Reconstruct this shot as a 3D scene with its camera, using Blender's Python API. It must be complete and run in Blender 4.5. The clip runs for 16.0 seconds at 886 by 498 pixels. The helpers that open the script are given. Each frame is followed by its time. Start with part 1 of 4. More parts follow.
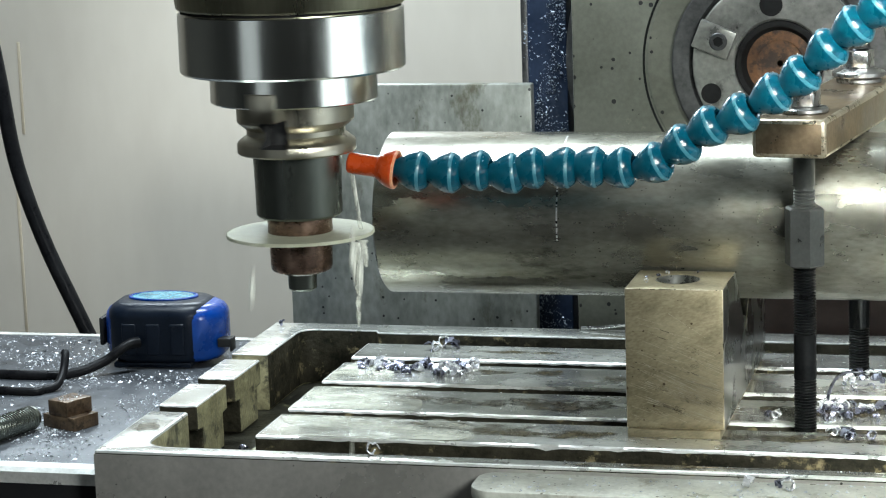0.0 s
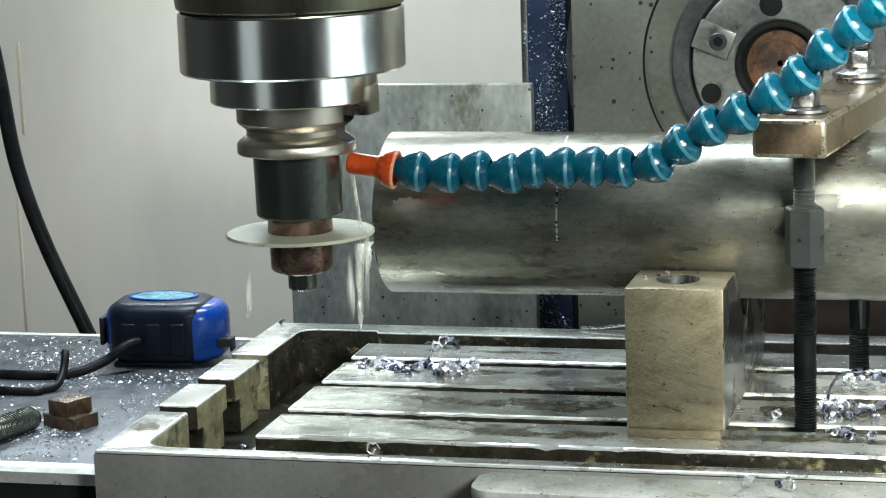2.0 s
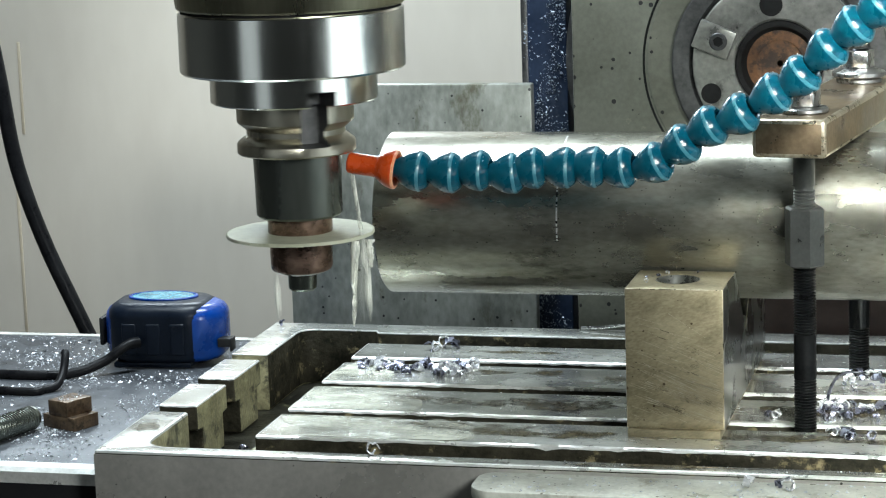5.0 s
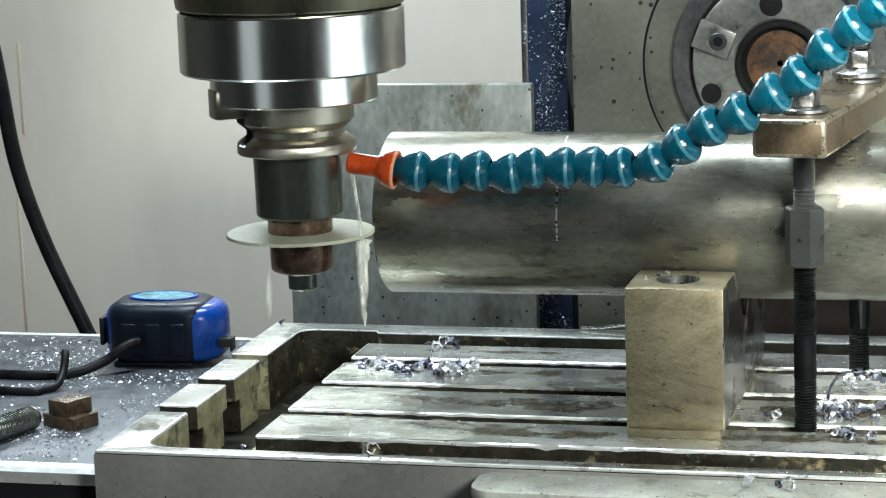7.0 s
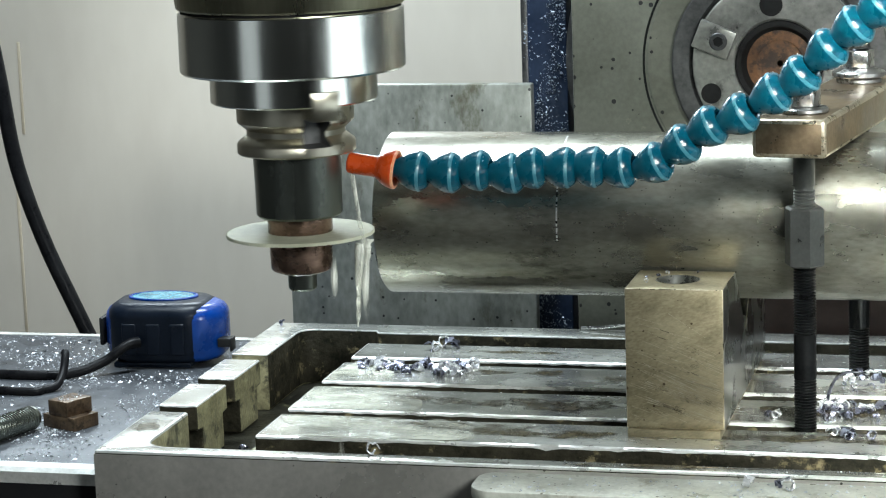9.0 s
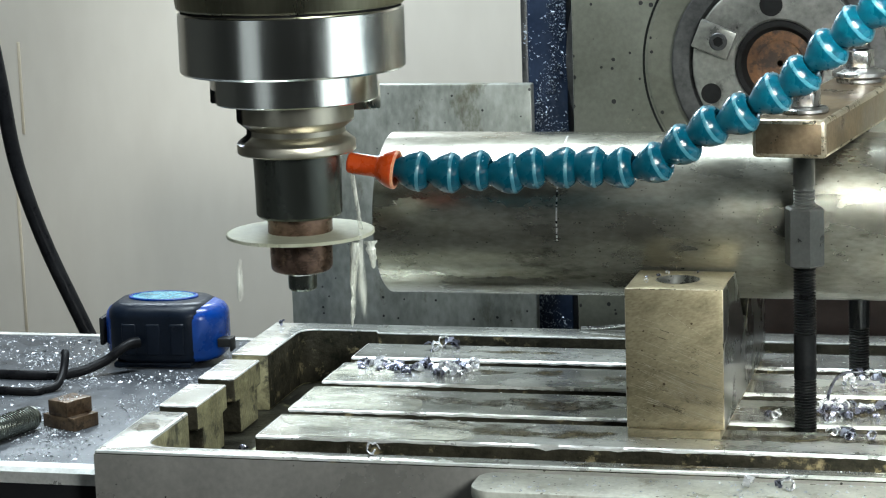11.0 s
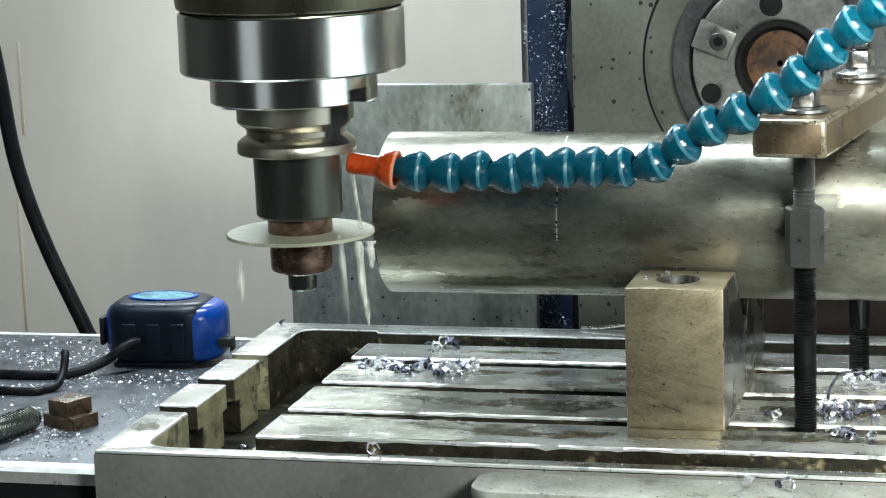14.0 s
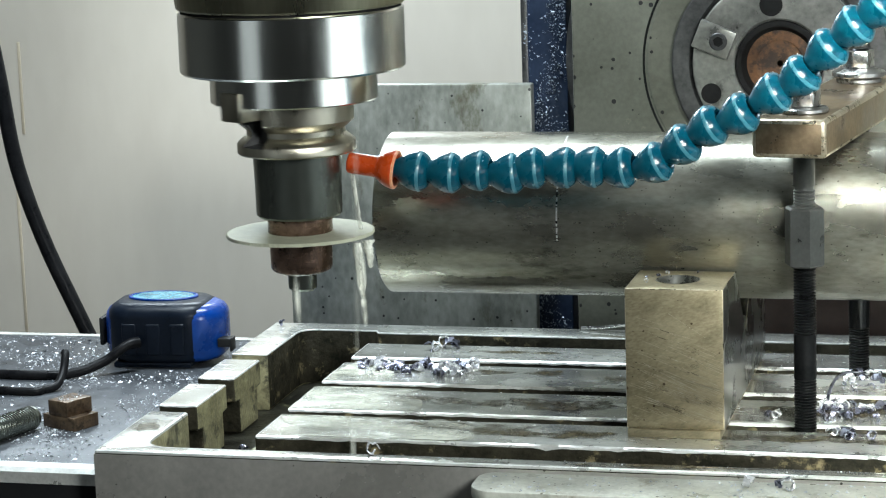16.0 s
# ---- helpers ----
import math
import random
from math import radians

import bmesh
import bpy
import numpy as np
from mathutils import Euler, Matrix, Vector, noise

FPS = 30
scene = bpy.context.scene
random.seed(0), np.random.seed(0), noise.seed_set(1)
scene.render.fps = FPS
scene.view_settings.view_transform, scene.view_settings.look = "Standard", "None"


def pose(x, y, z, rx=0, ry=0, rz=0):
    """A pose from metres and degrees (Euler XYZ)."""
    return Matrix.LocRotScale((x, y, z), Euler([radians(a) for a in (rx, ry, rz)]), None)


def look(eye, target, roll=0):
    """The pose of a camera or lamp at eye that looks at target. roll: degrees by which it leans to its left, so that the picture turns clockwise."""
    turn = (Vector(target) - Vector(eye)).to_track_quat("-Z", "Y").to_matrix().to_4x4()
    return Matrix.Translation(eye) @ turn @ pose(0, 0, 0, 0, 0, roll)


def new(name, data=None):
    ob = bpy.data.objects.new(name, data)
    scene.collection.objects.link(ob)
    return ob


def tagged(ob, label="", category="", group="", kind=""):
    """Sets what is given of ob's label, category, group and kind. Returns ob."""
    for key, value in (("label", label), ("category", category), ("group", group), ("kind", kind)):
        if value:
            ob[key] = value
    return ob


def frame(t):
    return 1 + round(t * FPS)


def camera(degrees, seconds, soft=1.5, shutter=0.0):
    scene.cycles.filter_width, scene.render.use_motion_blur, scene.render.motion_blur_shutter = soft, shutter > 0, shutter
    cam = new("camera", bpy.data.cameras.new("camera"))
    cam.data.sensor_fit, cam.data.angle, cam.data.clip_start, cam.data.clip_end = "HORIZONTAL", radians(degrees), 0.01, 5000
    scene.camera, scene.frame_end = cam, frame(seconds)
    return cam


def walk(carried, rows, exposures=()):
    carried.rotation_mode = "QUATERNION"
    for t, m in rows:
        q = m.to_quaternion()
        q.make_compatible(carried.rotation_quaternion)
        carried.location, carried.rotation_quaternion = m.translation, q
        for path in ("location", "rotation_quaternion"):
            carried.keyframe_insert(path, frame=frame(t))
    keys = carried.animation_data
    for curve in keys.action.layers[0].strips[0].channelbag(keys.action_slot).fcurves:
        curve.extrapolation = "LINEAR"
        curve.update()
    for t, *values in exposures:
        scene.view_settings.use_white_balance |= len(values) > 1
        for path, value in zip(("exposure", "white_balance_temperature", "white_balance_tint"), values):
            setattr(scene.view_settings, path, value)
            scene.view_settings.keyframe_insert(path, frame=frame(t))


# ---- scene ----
# Lengths below are in millimetres and scaled to metres when a mesh or a pose is made; the table top is z = 0,
# the spindle axis stands at x = y = 0.
CLIP = 16.0
EYE = (0.39534, -1.22209, 0.34207)
AIM = (0.07464, 0.01449, 0.10100)
cam = camera(20.64, CLIP, soft=1.1, shutter=0.5)
VIEW = look(EYE, AIM, -1.94)
walk(cam, [(0.0, VIEW), (CLIP, VIEW)], exposures=[(0.0, 0.06), (14.5, 0.06), (CLIP, 0.11)])

# ---- light ----
world = bpy.data.worlds.new("world")
scene.world = world
world.use_nodes = True
world.node_tree.nodes["Background"].inputs["Color"].default_value = (0.75, 0.85, 1.0, 1)
world.node_tree.nodes["Background"].inputs["Strength"].default_value = 0.01


def area_lamp(name, eye, target, sx, sy, watts, colour, spread=180):
    data = bpy.data.lights.new(name, "AREA")
    data.shape, data.size, data.size_y, data.energy, data.color = "RECTANGLE", sx, sy, watts, colour
    data.spread = radians(spread)
    lamp = new(name, data)
    lamp.matrix_world = look(eye, target)
    return lamp


# unseen lamps set by shadows and highlights: a work lamp and a shop lamp in front, the machine's lamps above and behind
area_lamp("work_light", (0.52, -0.62, 0.60), (0.41, 0.06, 0.13), 0.14, 0.09, 1.2, (0.95, 1.0, 0.96), 28)
area_lamp("shop_light", (0.86, -0.98, 0.56), (0.30, 0.05, 0.06), 0.3, 0.25, 5.9, (0.94, 1.0, 0.98), 110)
area_lamp("machine_light", (-0.09, 0.17, 0.85), (-0.05, 0.13, 0.0), 0.7, 0.12, 13.8, (0.86, 1.0, 1.08))
area_lamp("side_light", (-0.30, 0.60, 0.42), (0.04, 0.08, 0.0), 0.36, 0.09, 2.3, (0.86, 1.0, 1.1))
# two added fill lamps without a known source put bright bands on the spindle
area_lamp("right_fill_lamp", (1.16, -0.36, 0.10), (0.0, -0.36, 0.10), 0.92, 0.24, 1.4, (0.88, 1.0, 1.04))
area_lamp("front_fill_lamp", (-0.95, -2.01, 0.3), (-0.95, 0.0, 0.3), 0.8, 0.9, 1.2, (0.88, 1.0, 1.05))


# ---- materials ----
def mat(name, c1, c2, rough=0.4, metal=0.0, scale=40.0, fine=500.0, bump=0.1, stretch=(1, 1, 1), spots=None, stain=None, coat=0.0,
        rough_var=0.15, transmission=0.0, spec=0.5, dist=0.0003, turned=0.0, rot=(0, 0, 0), patchy=0.0):
    """c1, c2: the two base colours; scale, fine: features per metre; spots: (colour, scale, size); stain: (colour, scale, threshold)."""
    m = bpy.data.materials.new(name)
    m.use_nodes = True
    nt = m.node_tree
    n, l = nt.nodes, nt.links
    bsdf = n["Principled BSDF"]
    tc = n.new("ShaderNodeTexCoord")
    mp = n.new("ShaderNodeMapping")
    mp.inputs["Scale"].default_value = stretch
    mp.inputs["Rotation"].default_value = [radians(a) for a in rot]
    mp.vector_type = "TEXTURE" if any(rot) else "POINT"
    if any(rot):
        mp.inputs["Scale"].default_value = [1 / a for a in stretch]
    l.new(tc.outputs["Object"], mp.inputs["Vector"])
    big = n.new("ShaderNodeTexNoise")
    big.inputs["Scale"].default_value, big.inputs["Detail"].default_value, big.inputs["Roughness"].default_value = scale, 6, 0.62
    l.new(mp.outputs[0], big.inputs["Vector"])
    small = n.new("ShaderNodeTexNoise")
    small.inputs["Scale"].default_value, small.inputs["Detail"].default_value = fine, 3
    l.new(mp.outputs[0], small.inputs["Vector"])
    mixf = n.new("ShaderNodeMath")
    mixf.operation = "MULTIPLY_ADD"
    l.new(small.outputs["Fac"], mixf.inputs[0])
    mixf.inputs[1].default_value = 0.45
    l.new(big.outputs["Fac"], mixf.inputs[2])
    ramp = n.new("ShaderNodeMapRange")
    ramp.inputs["From Min"].default_value, ramp.inputs["From Max"].default_value = 0.5, 0.95
    l.new(mixf.outputs[0], ramp.inputs["Value"])
    col = n.new("ShaderNodeMix")
    col.data_type = "RGBA"
    col.inputs["A"].default_value, col.inputs["B"].default_value = (*c1, 1), (*c2, 1)
    l.new(ramp.outputs[0], col.inputs["Factor"])
    out = col.outputs["Result"]
    if stain:
        st = n.new("ShaderNodeTexNoise")
        st.inputs["Scale"].default_value, st.inputs["Detail"].default_value, st.inputs["Roughness"].default_value = stain[1], 8, 0.7
        l.new(mp.outputs[0], st.inputs["Vector"])
        sr = n.new("ShaderNodeMapRange")
        sr.inputs["From Min"].default_value, sr.inputs["From Max"].default_value = stain[2], stain[2] + 0.09
        sr.inputs["To Max"].default_value = 0.85
        l.new(st.outputs["Fac"], sr.inputs["Value"])
        sm = n.new("ShaderNodeMix")
        sm.data_type = "RGBA"
        sm.inputs["B"].default_value = (*stain[0], 1)
        l.new(sr.outputs[0], sm.inputs["Factor"])
        l.new(out, sm.inputs["A"])
        out = sm.outputs["Result"]
    if spots:
        vo = n.new("ShaderNodeTexVoronoi")
        vo.inputs["Scale"].default_value = spots[1]
        vo.inputs["Randomness"].default_value = 1.0
        l.new(tc.outputs["Object"], vo.inputs["Vector"])
        # each cell has its own spot size, so that many cells have none
        sz = n.new("ShaderNodeSeparateColor")
        l.new(vo.outputs["Color"], sz.inputs[0])
        pw = n.new("ShaderNodeMath")
        pw.operation = "MULTIPLY_ADD"
        l.new(sz.outputs[0], pw.inputs[0])
        pw.inputs[1].default_value, pw.inputs[2].default_value = spots[2], -0.4 * spots[2]
        lt = n.new("ShaderNodeMath")
        lt.operation = "LESS_THAN"
        l.new(vo.outputs["Distance"], lt.inputs[0])
        l.new(pw.outputs[0], lt.inputs[1])
        sm = n.new("ShaderNodeMix")
        sm.data_type = "RGBA"
        sm.inputs["B"].default_value = (*spots[0], 1)
        l.new(lt.outputs[0], sm.inputs["Factor"])
        l.new(out, sm.inputs["A"])
        out = sm.outputs["Result"]
    l.new(out, bsdf.inputs["Base Color"])
    rr = n.new("ShaderNodeMapRange")
    rr.inputs["From Min"].default_value, rr.inputs["From Max"].default_value = 0.3, 0.7
    rr.inputs["To Min"].default_value, rr.inputs["To Max"].default_value = max(0.03, rough - rough_var), min(1.0, rough + rough_var)
    l.new(big.outputs["Fac"], rr.inputs["Value"])
    l.new(rr.outputs[0], bsdf.inputs["Roughness"])
    bsdf.inputs["Metallic"].default_value = metal
    bsdf.inputs["Coat Weight"].default_value = coat
    bsdf.inputs["Coat Roughness"].default_value = 0.12
    bsdf.inputs["Transmission Weight"].default_value = transmission
    bsdf.inputs["Specular IOR Level"].default_value = spec
    if patchy:
        al = n.new("ShaderNodeMapRange")
        al.inputs["From Min"].default_value, al.inputs["From Max"].default_value, al.inputs["To Max"].default_value = 0.38, 0.62, patchy
        l.new(big.outputs["Fac"], al.inputs["Value"])
        l.new(al.outputs[0], bsdf.inputs["Alpha"])
    if turned:
        tg = n.new("ShaderNodeTangent")
        tg.direction_type, tg.axis = "RADIAL", "Z"
        l.new(tg.outputs[0], bsdf.inputs["Tangent"])
        bsdf.inputs["Anisotropic"].default_value = turned
    if bump:
        bp = n.new("ShaderNodeBump")
        bp.inputs["Strength"].default_value, bp.inputs["Distance"].default_value = bump, dist
        l.new(mixf.outputs[0], bp.inputs["Height"])
        l.new(bp.outputs[0], bsdf.inputs["Normal"])
    return m


M_WALL = mat("painted_sheet_metal", (0.58, 0.525, 0.45), (0.65, 0.595, 0.515), 0.5, 0, 4, 60, 0.03, stretch=(1, 1, 0.35), stain=((0.5, 0.45, 0.36), 9, 0.72))
M_DRIP = mat("dried_coolant", (0.50, 0.42, 0.31), (0.60, 0.52, 0.40), 0.5, 0, 60, 300, 0.1)
M_ROOM = mat("room_paint", (0.06, 0.06, 0.056), (0.09, 0.09, 0.083), 0.7, 0, 3, 60, 0.05)
M_FLOOR = mat("oily_floor", (0.05, 0.05, 0.05), (0.10, 0.095, 0.09), 0.5, 0, 6, 120, 0.2)
M_TABLE = mat("ground_cast_iron", (0.44, 0.44, 0.40), (0.84, 0.84, 0.79), 0.25, 0.8, 28, 420, 0.25, spots=((0.10, 0.085, 0.05), 300, 0.34), stretch=(0.55, 1.2, 1), stain=((0.20, 0.17, 0.09), 24, 0.63), rough_var=0.1)
M_STRIP = mat("scratched_strip_steel", (0.38, 0.38, 0.32), (0.70, 0.70, 0.62), 0.36, 0.15, 40, 420, 0.3, spots=((0.10, 0.085, 0.05), 260, 0.34), stain=((0.20, 0.18, 0.11), 34, 0.60))
M_CAST = mat("rough_cast_iron", (0.14, 0.128, 0.072), (0.46, 0.425, 0.25), 0.45, 0.2, 60, 500, 0.7, stain=((0.03, 0.03, 0.022), 50, 0.51), dist=0.0012)
# grime, made darker still to hold the shade inside the slots
M_SLOT = mat("grimy_slot_shade_iron", (0.012, 0.012, 0.009), (0.06, 0.054, 0.036), 0.5, 0.2, 70, 420, 0.7, stain=((0.30, 0.25, 0.14), 90, 0.575), dist=0.0016, spec=0.15)
# oily iron whose near-black colour also carries the gutter's shade
M_GUTTER = mat("oily_gutter_shade_iron", (0.006, 0.006, 0.005), (0.028, 0.026, 0.017), 0.42, 0.05, 60, 400, 0.6, stain=((0.16, 0.15, 0.08), 45, 0.62), dist=0.0012, spec=0.2)
M_FRONT = mat("oily_machined_iron", (0.36, 0.35, 0.32), (0.56, 0.54, 0.50), 0.32, 0.6, 12, 300, 0.1, spots=((0.06, 0.06, 0.05), 120, 0.24), stain=((0.10, 0.10, 0.09), 30, 0.64))
M_LEDGE = mat("dark_painted_ledge", (0.026, 0.03, 0.036), (0.085, 0.09, 0.098), 0.42, 0.1, 50, 500, 0.5, stain=((0.22, 0.235, 0.26), 140, 0.61), spec=0.3)
# worn edges, painted bright to hold their highlights and glare as well
M_EDGE = mat("worn_edge_highlight", (0.62, 0.62, 0.58), (0.90, 0.90, 0.87), 0.35, 0.55, 60, 500, 0.2)
M_BLACK = mat("black_enamel", (0.012, 0.013, 0.015), (0.02, 0.02, 0.02), 0.4, 0, 40, 400, 0.1, spec=0.2)
M_CHROME = mat("ground_spindle_steel", (0.70, 0.70, 0.655), (0.82, 0.82, 0.765), 0.15, 1.0, 25, 300, 0.02, stretch=(1, 1, 0.1), rough_var=0.05, turned=0.85)
M_UPPER = mat("dull_spindle_steel", (0.28, 0.27, 0.19), (0.48, 0.46, 0.33), 0.3, 1.0, 30, 300, 0.03, stretch=(1, 1, 0.15), rough_var=0.06, turned=0.8)
M_FLANGE = mat("worn_tool_steel", (0.42, 0.39, 0.31), (0.60, 0.57, 0.47), 0.32, 1.0, 60, 400, 0.04, stretch=(1, 1, 0.3), rough_var=0.08, turned=0.7)
M_OXIDE = mat("black_oxide_steel", (0.15, 0.165, 0.148), (0.24, 0.26, 0.23), 0.27, 0.95, 40, 400, 0.03, stretch=(1, 1, 0.2), rough_var=0.06, turned=0.7)
M_COPPER = mat("brown_oiled_steel", (0.10, 0.062, 0.046), (0.40, 0.27, 0.21), 0.28, 0.9, 90, 500, 0.1, rough_var=0.1)
M_RUSTY = mat("brown_rusted_steel", (0.035, 0.02, 0.013), (0.17, 0.115, 0.07), 0.4, 0.5, 120, 600, 0.5, stain=((0.012, 0.01, 0.008), 90, 0.55))
M_SAW = mat("coolant_wet_saw_steel", (0.40, 0.41, 0.30), (0.56, 0.57, 0.45), 0.6, 0.0, 60, 300, 0.08, stain=((0.50, 0.50, 0.38), 40, 0.58), coat=0.0, spec=0.2)
# flat black that paints the shade inside holes and grooves
M_DARKHOLE = mat("recess_shade_black", (0.006, 0.006, 0.006), (0.014, 0.014, 0.014), 0.7, 0, 60, 400, 0.1, spec=0.08)
M_TUBE = mat("mill_finish_tube", (0.155, 0.153, 0.122), (0.38, 0.372, 0.315), 0.28, 0.9, 30, 420, 0.3, spots=((0.06, 0.053, 0.04), 380, 0.30), stretch=(0.4, 1, 1), stain=((0.09, 0.083, 0.062), 44, 0.61), rough_var=0.08)
M_SCRIBE = mat("bright_scribed_line", (0.85, 0.85, 0.82), (0.4, 0.4, 0.38), 0.4, 0.6, 900, 1500, 0)
M_VBLOCK = mat("saw_marked_steel", (0.16, 0.133, 0.078), (0.38, 0.33, 0.215), 0.42, 0.65, 55, 700, 0.55, spots=((0.06, 0.04, 0.018), 200, 0.34), stretch=(0.6, 1, 1.3), rot=(0, -17, 0), stain=((0.11, 0.078, 0.035), 60, 0.63), rough_var=0.1)
M_HOLE = mat("bored_hole_steel", (0.42, 0.42, 0.39), (0.62, 0.62, 0.58), 0.24, 1.0, 60, 400, 0.1)
M_GROUND = mat("ground_side_steel", (0.20, 0.20, 0.19), (0.32, 0.32, 0.30), 0.27, 1.0, 30, 420, 0.01, stain=((0.09, 0.08, 0.06), 50, 0.62), rough_var=0.06)
M_BAR = mat("brown_clamp_steel", (0.11, 0.08, 0.048), (0.27, 0.205, 0.13), 0.36, 0.8, 30, 400, 0.15, stain=((0.55, 0.50, 0.42), 70, 0.70))
M_WORN = mat("rubbed_steel_edge", (0.26, 0.21, 0.13), (0.55, 0.50, 0.40), 0.33, 0.85, 120, 500, 0.2)
M_STUD = mat("black_stud_steel", (0.008, 0.009, 0.010), (0.025, 0.026, 0.027), 0.35, 0.92, 80, 500, 0.1)
M_NUT = mat("grey_nut_steel", (0.05, 0.053, 0.051), (0.085, 0.09, 0.086), 0.38, 0.7, 60, 500, 0.1)
M_WASHER = mat("zinc_washer_steel", (0.30, 0.30, 0.29), (0.55, 0.55, 0.54), 0.28, 0.97, 60, 500, 0.1)
M_HOSE = mat("teal_plastic", (0.0, 0.046, 0.078), (0.0, 0.098, 0.15), 0.26, 0, 60, 400, 0.08, spec=0.5, coat=0.0)
M_RIM = mat("rubbed_teal_rim", (0.01, 0.11, 0.16), (0.09, 0.27, 0.33), 0.35, 0, 260, 700, 0.3, coat=0.2)
M_NOZZLE = mat("orange_plastic", (0.50, 0.05, 0.006), (0.64, 0.085, 0.012), 0.32, 0, 60, 400, 0.08, coat=0.1)
M_NOZZLERIM = mat("pale_orange_rim", (0.65, 0.16, 0.05), (0.85, 0.48, 0.30), 0.4, 0, 260, 700, 0.3)
M_ROTARY = mat("pitted_grey_casting", (0.085, 0.087, 0.068), (0.15, 0.15, 0.12), 0.5, 0.3, 14, 300, 0.1, spots=((0.010, 0.010, 0.010), 160, 0.42), stain=((0.36, 0.32, 0.24), 16, 0.66))
M_PLATE = mat("oily_grey_plate", (0.12, 0.128, 0.112), (0.33, 0.34, 0.31), 0.42, 0.45, 22, 200, 0.2, spots=((0.015, 0.015, 0.015), 190, 0.34), stretch=(1.3, 1, 0.7), stain=((0.085, 0.08, 0.05), 24, 0.57))
M_FACE = mat("scuffed_face_plate", (0.12, 0.12, 0.11), (0.30, 0.30, 0.275), 0.4, 0.6, 30, 300, 0.2, stain=((0.05, 0.05, 0.045), 40, 0.57))
# dark rings; also painted inside the drive slots for their shade
M_RINGS = mat("dark_ring_and_slot_shade", (0.045, 0.045, 0.047), (0.12, 0.12, 0.118), 0.42, 0.7, 40, 400, 0.2, stain=((0.05, 0.05, 0.05), 60, 0.62))
M_BORE = mat("rusty_bore", (0.05, 0.022, 0.01), (0.17, 0.08, 0.035), 0.6, 0.3, 60, 400, 0.5, stain=((0.012, 0.009, 0.007), 70, 0.49))
M_COLUMN = mat("dark_blue_paint", (0.007, 0.012, 0.027), (0.018, 0.03, 0.058), 0.4, 0, 60, 400, 0.4, stain=((0.30, 0.34, 0.38), 120, 0.66), spec=0.25)
M_REDBASE = mat("brown_rusty_base", (0.014, 0.008, 0.006), (0.035, 0.019, 0.014), 0.5, 0.2, 40, 300, 0.3)
M_TAPEBLK = mat("black_rubber_case", (0.003, 0.006, 0.012), (0.008, 0.013, 0.024), 0.38, 0, 60, 500, 0.1, spec=0.22)
M_TAPEBLUE = mat("blue_plastic_case", (0.0, 0.032, 0.22), (0.001, 0.056, 0.31), 0.3, 0, 60, 500, 0.05, coat=0.2)
M_TAPEDISC = mat("pale_blue_disc", (0.01, 0.14, 0.22), (0.12, 0.40, 0.50), 0.25, 0, 90, 500, 0.05, coat=0.4)
M_STRAP = mat("black_cord", (0.005, 0.005, 0.006), (0.014, 0.014, 0.015), 0.36, 0, 90, 600, 0.15, spec=0.12)
M_CHIP = mat("bright_steel_chip", (0.62, 0.63, 0.66), (0.92, 0.93, 0.95), 0.28, 0.6, 120, 700, 0.2)
M_CHIPDARK = mat("dark_steel_chip", (0.12, 0.125, 0.18), (0.42, 0.43, 0.52), 0.3, 0.9, 120, 700, 0.2)
M_FLAKE = mat("bright_metal_flake", (0.42, 0.45, 0.50), (0.85, 0.87, 0.90), 0.35, 0.45, 300, 900, 0)
M_DUST = mat("grey_metal_dust", (0.16, 0.20, 0.27), (0.42, 0.48, 0.55), 0.4, 0.4, 300, 900, 0)
# for oil stains and for shade painted on the slats
M_OIL = mat("dirty_oil_and_shade", (0.06, 0.048, 0.022), (0.15, 0.125, 0.07), 0.25, 0.3, 90, 400, 0.1, patchy=0.62)
# coolant, kept pale to hold the glare on the slats as well
M_COOLANT = mat("milky_coolant_and_glare", (0.70, 0.70, 0.58), (0.88, 0.88, 0.76), 0.14, 0, 45, 300, 0.05, rough_var=0.05, coat=0.3, patchy=0.6, stretch=(0.5, 1, 1))

M_STREAK = mat("thin_running_coolant", (0.86, 0.87, 0.76), (0.95, 0.96, 0.88), 0.15, 0, 150, 500, 0, stretch=(1, 1, 0.25), rough_var=0.05, coat=0.3, patchy=0.95)
M_PUDDLE = mat("dirty_coolant_pool", (0.42, 0.42, 0.29), (0.72, 0.72, 0.56), 0.08, 0, 60, 300, 0.05, rough_var=0.04, coat=0.5)

MM = 0.001


# ---- mesh helpers ----
def thing(name, x, y, z, label, category, group="", kind="", rz=0.0):
    ob = new(name)
    ob.empty_display_size = 0.01
    ob.matrix_world = pose(x * MM, y * MM, z * MM, 0, 0, rz)
    bpy.context.view_layer.update()
    return tagged(ob, label, category, group, kind)


def finish(bm, material, sharp=35):
    bmesh.ops.recalc_face_normals(bm, faces=bm.faces)
    limit = radians(sharp)
    for fc in bm.faces:
        fc.smooth = True
    for e in bm.edges:
        if len(e.link_faces) == 2 and e.calc_face_angle(0) > limit:
            e.smooth = False
    bm.transform(Matrix.Scale(MM, 4))
    me = bpy.data.meshes.new("mesh")
    bm.to_mesh(me)
    bm.free()
    for one in (material if isinstance(material, (list, tuple)) else [material]):
        me.materials.append(one)
    return me


def chain(ob):
    m = ob.matrix_basis.copy()
    while ob.parent:
        ob = ob.parent
        m = ob.matrix_basis @ m
    return m


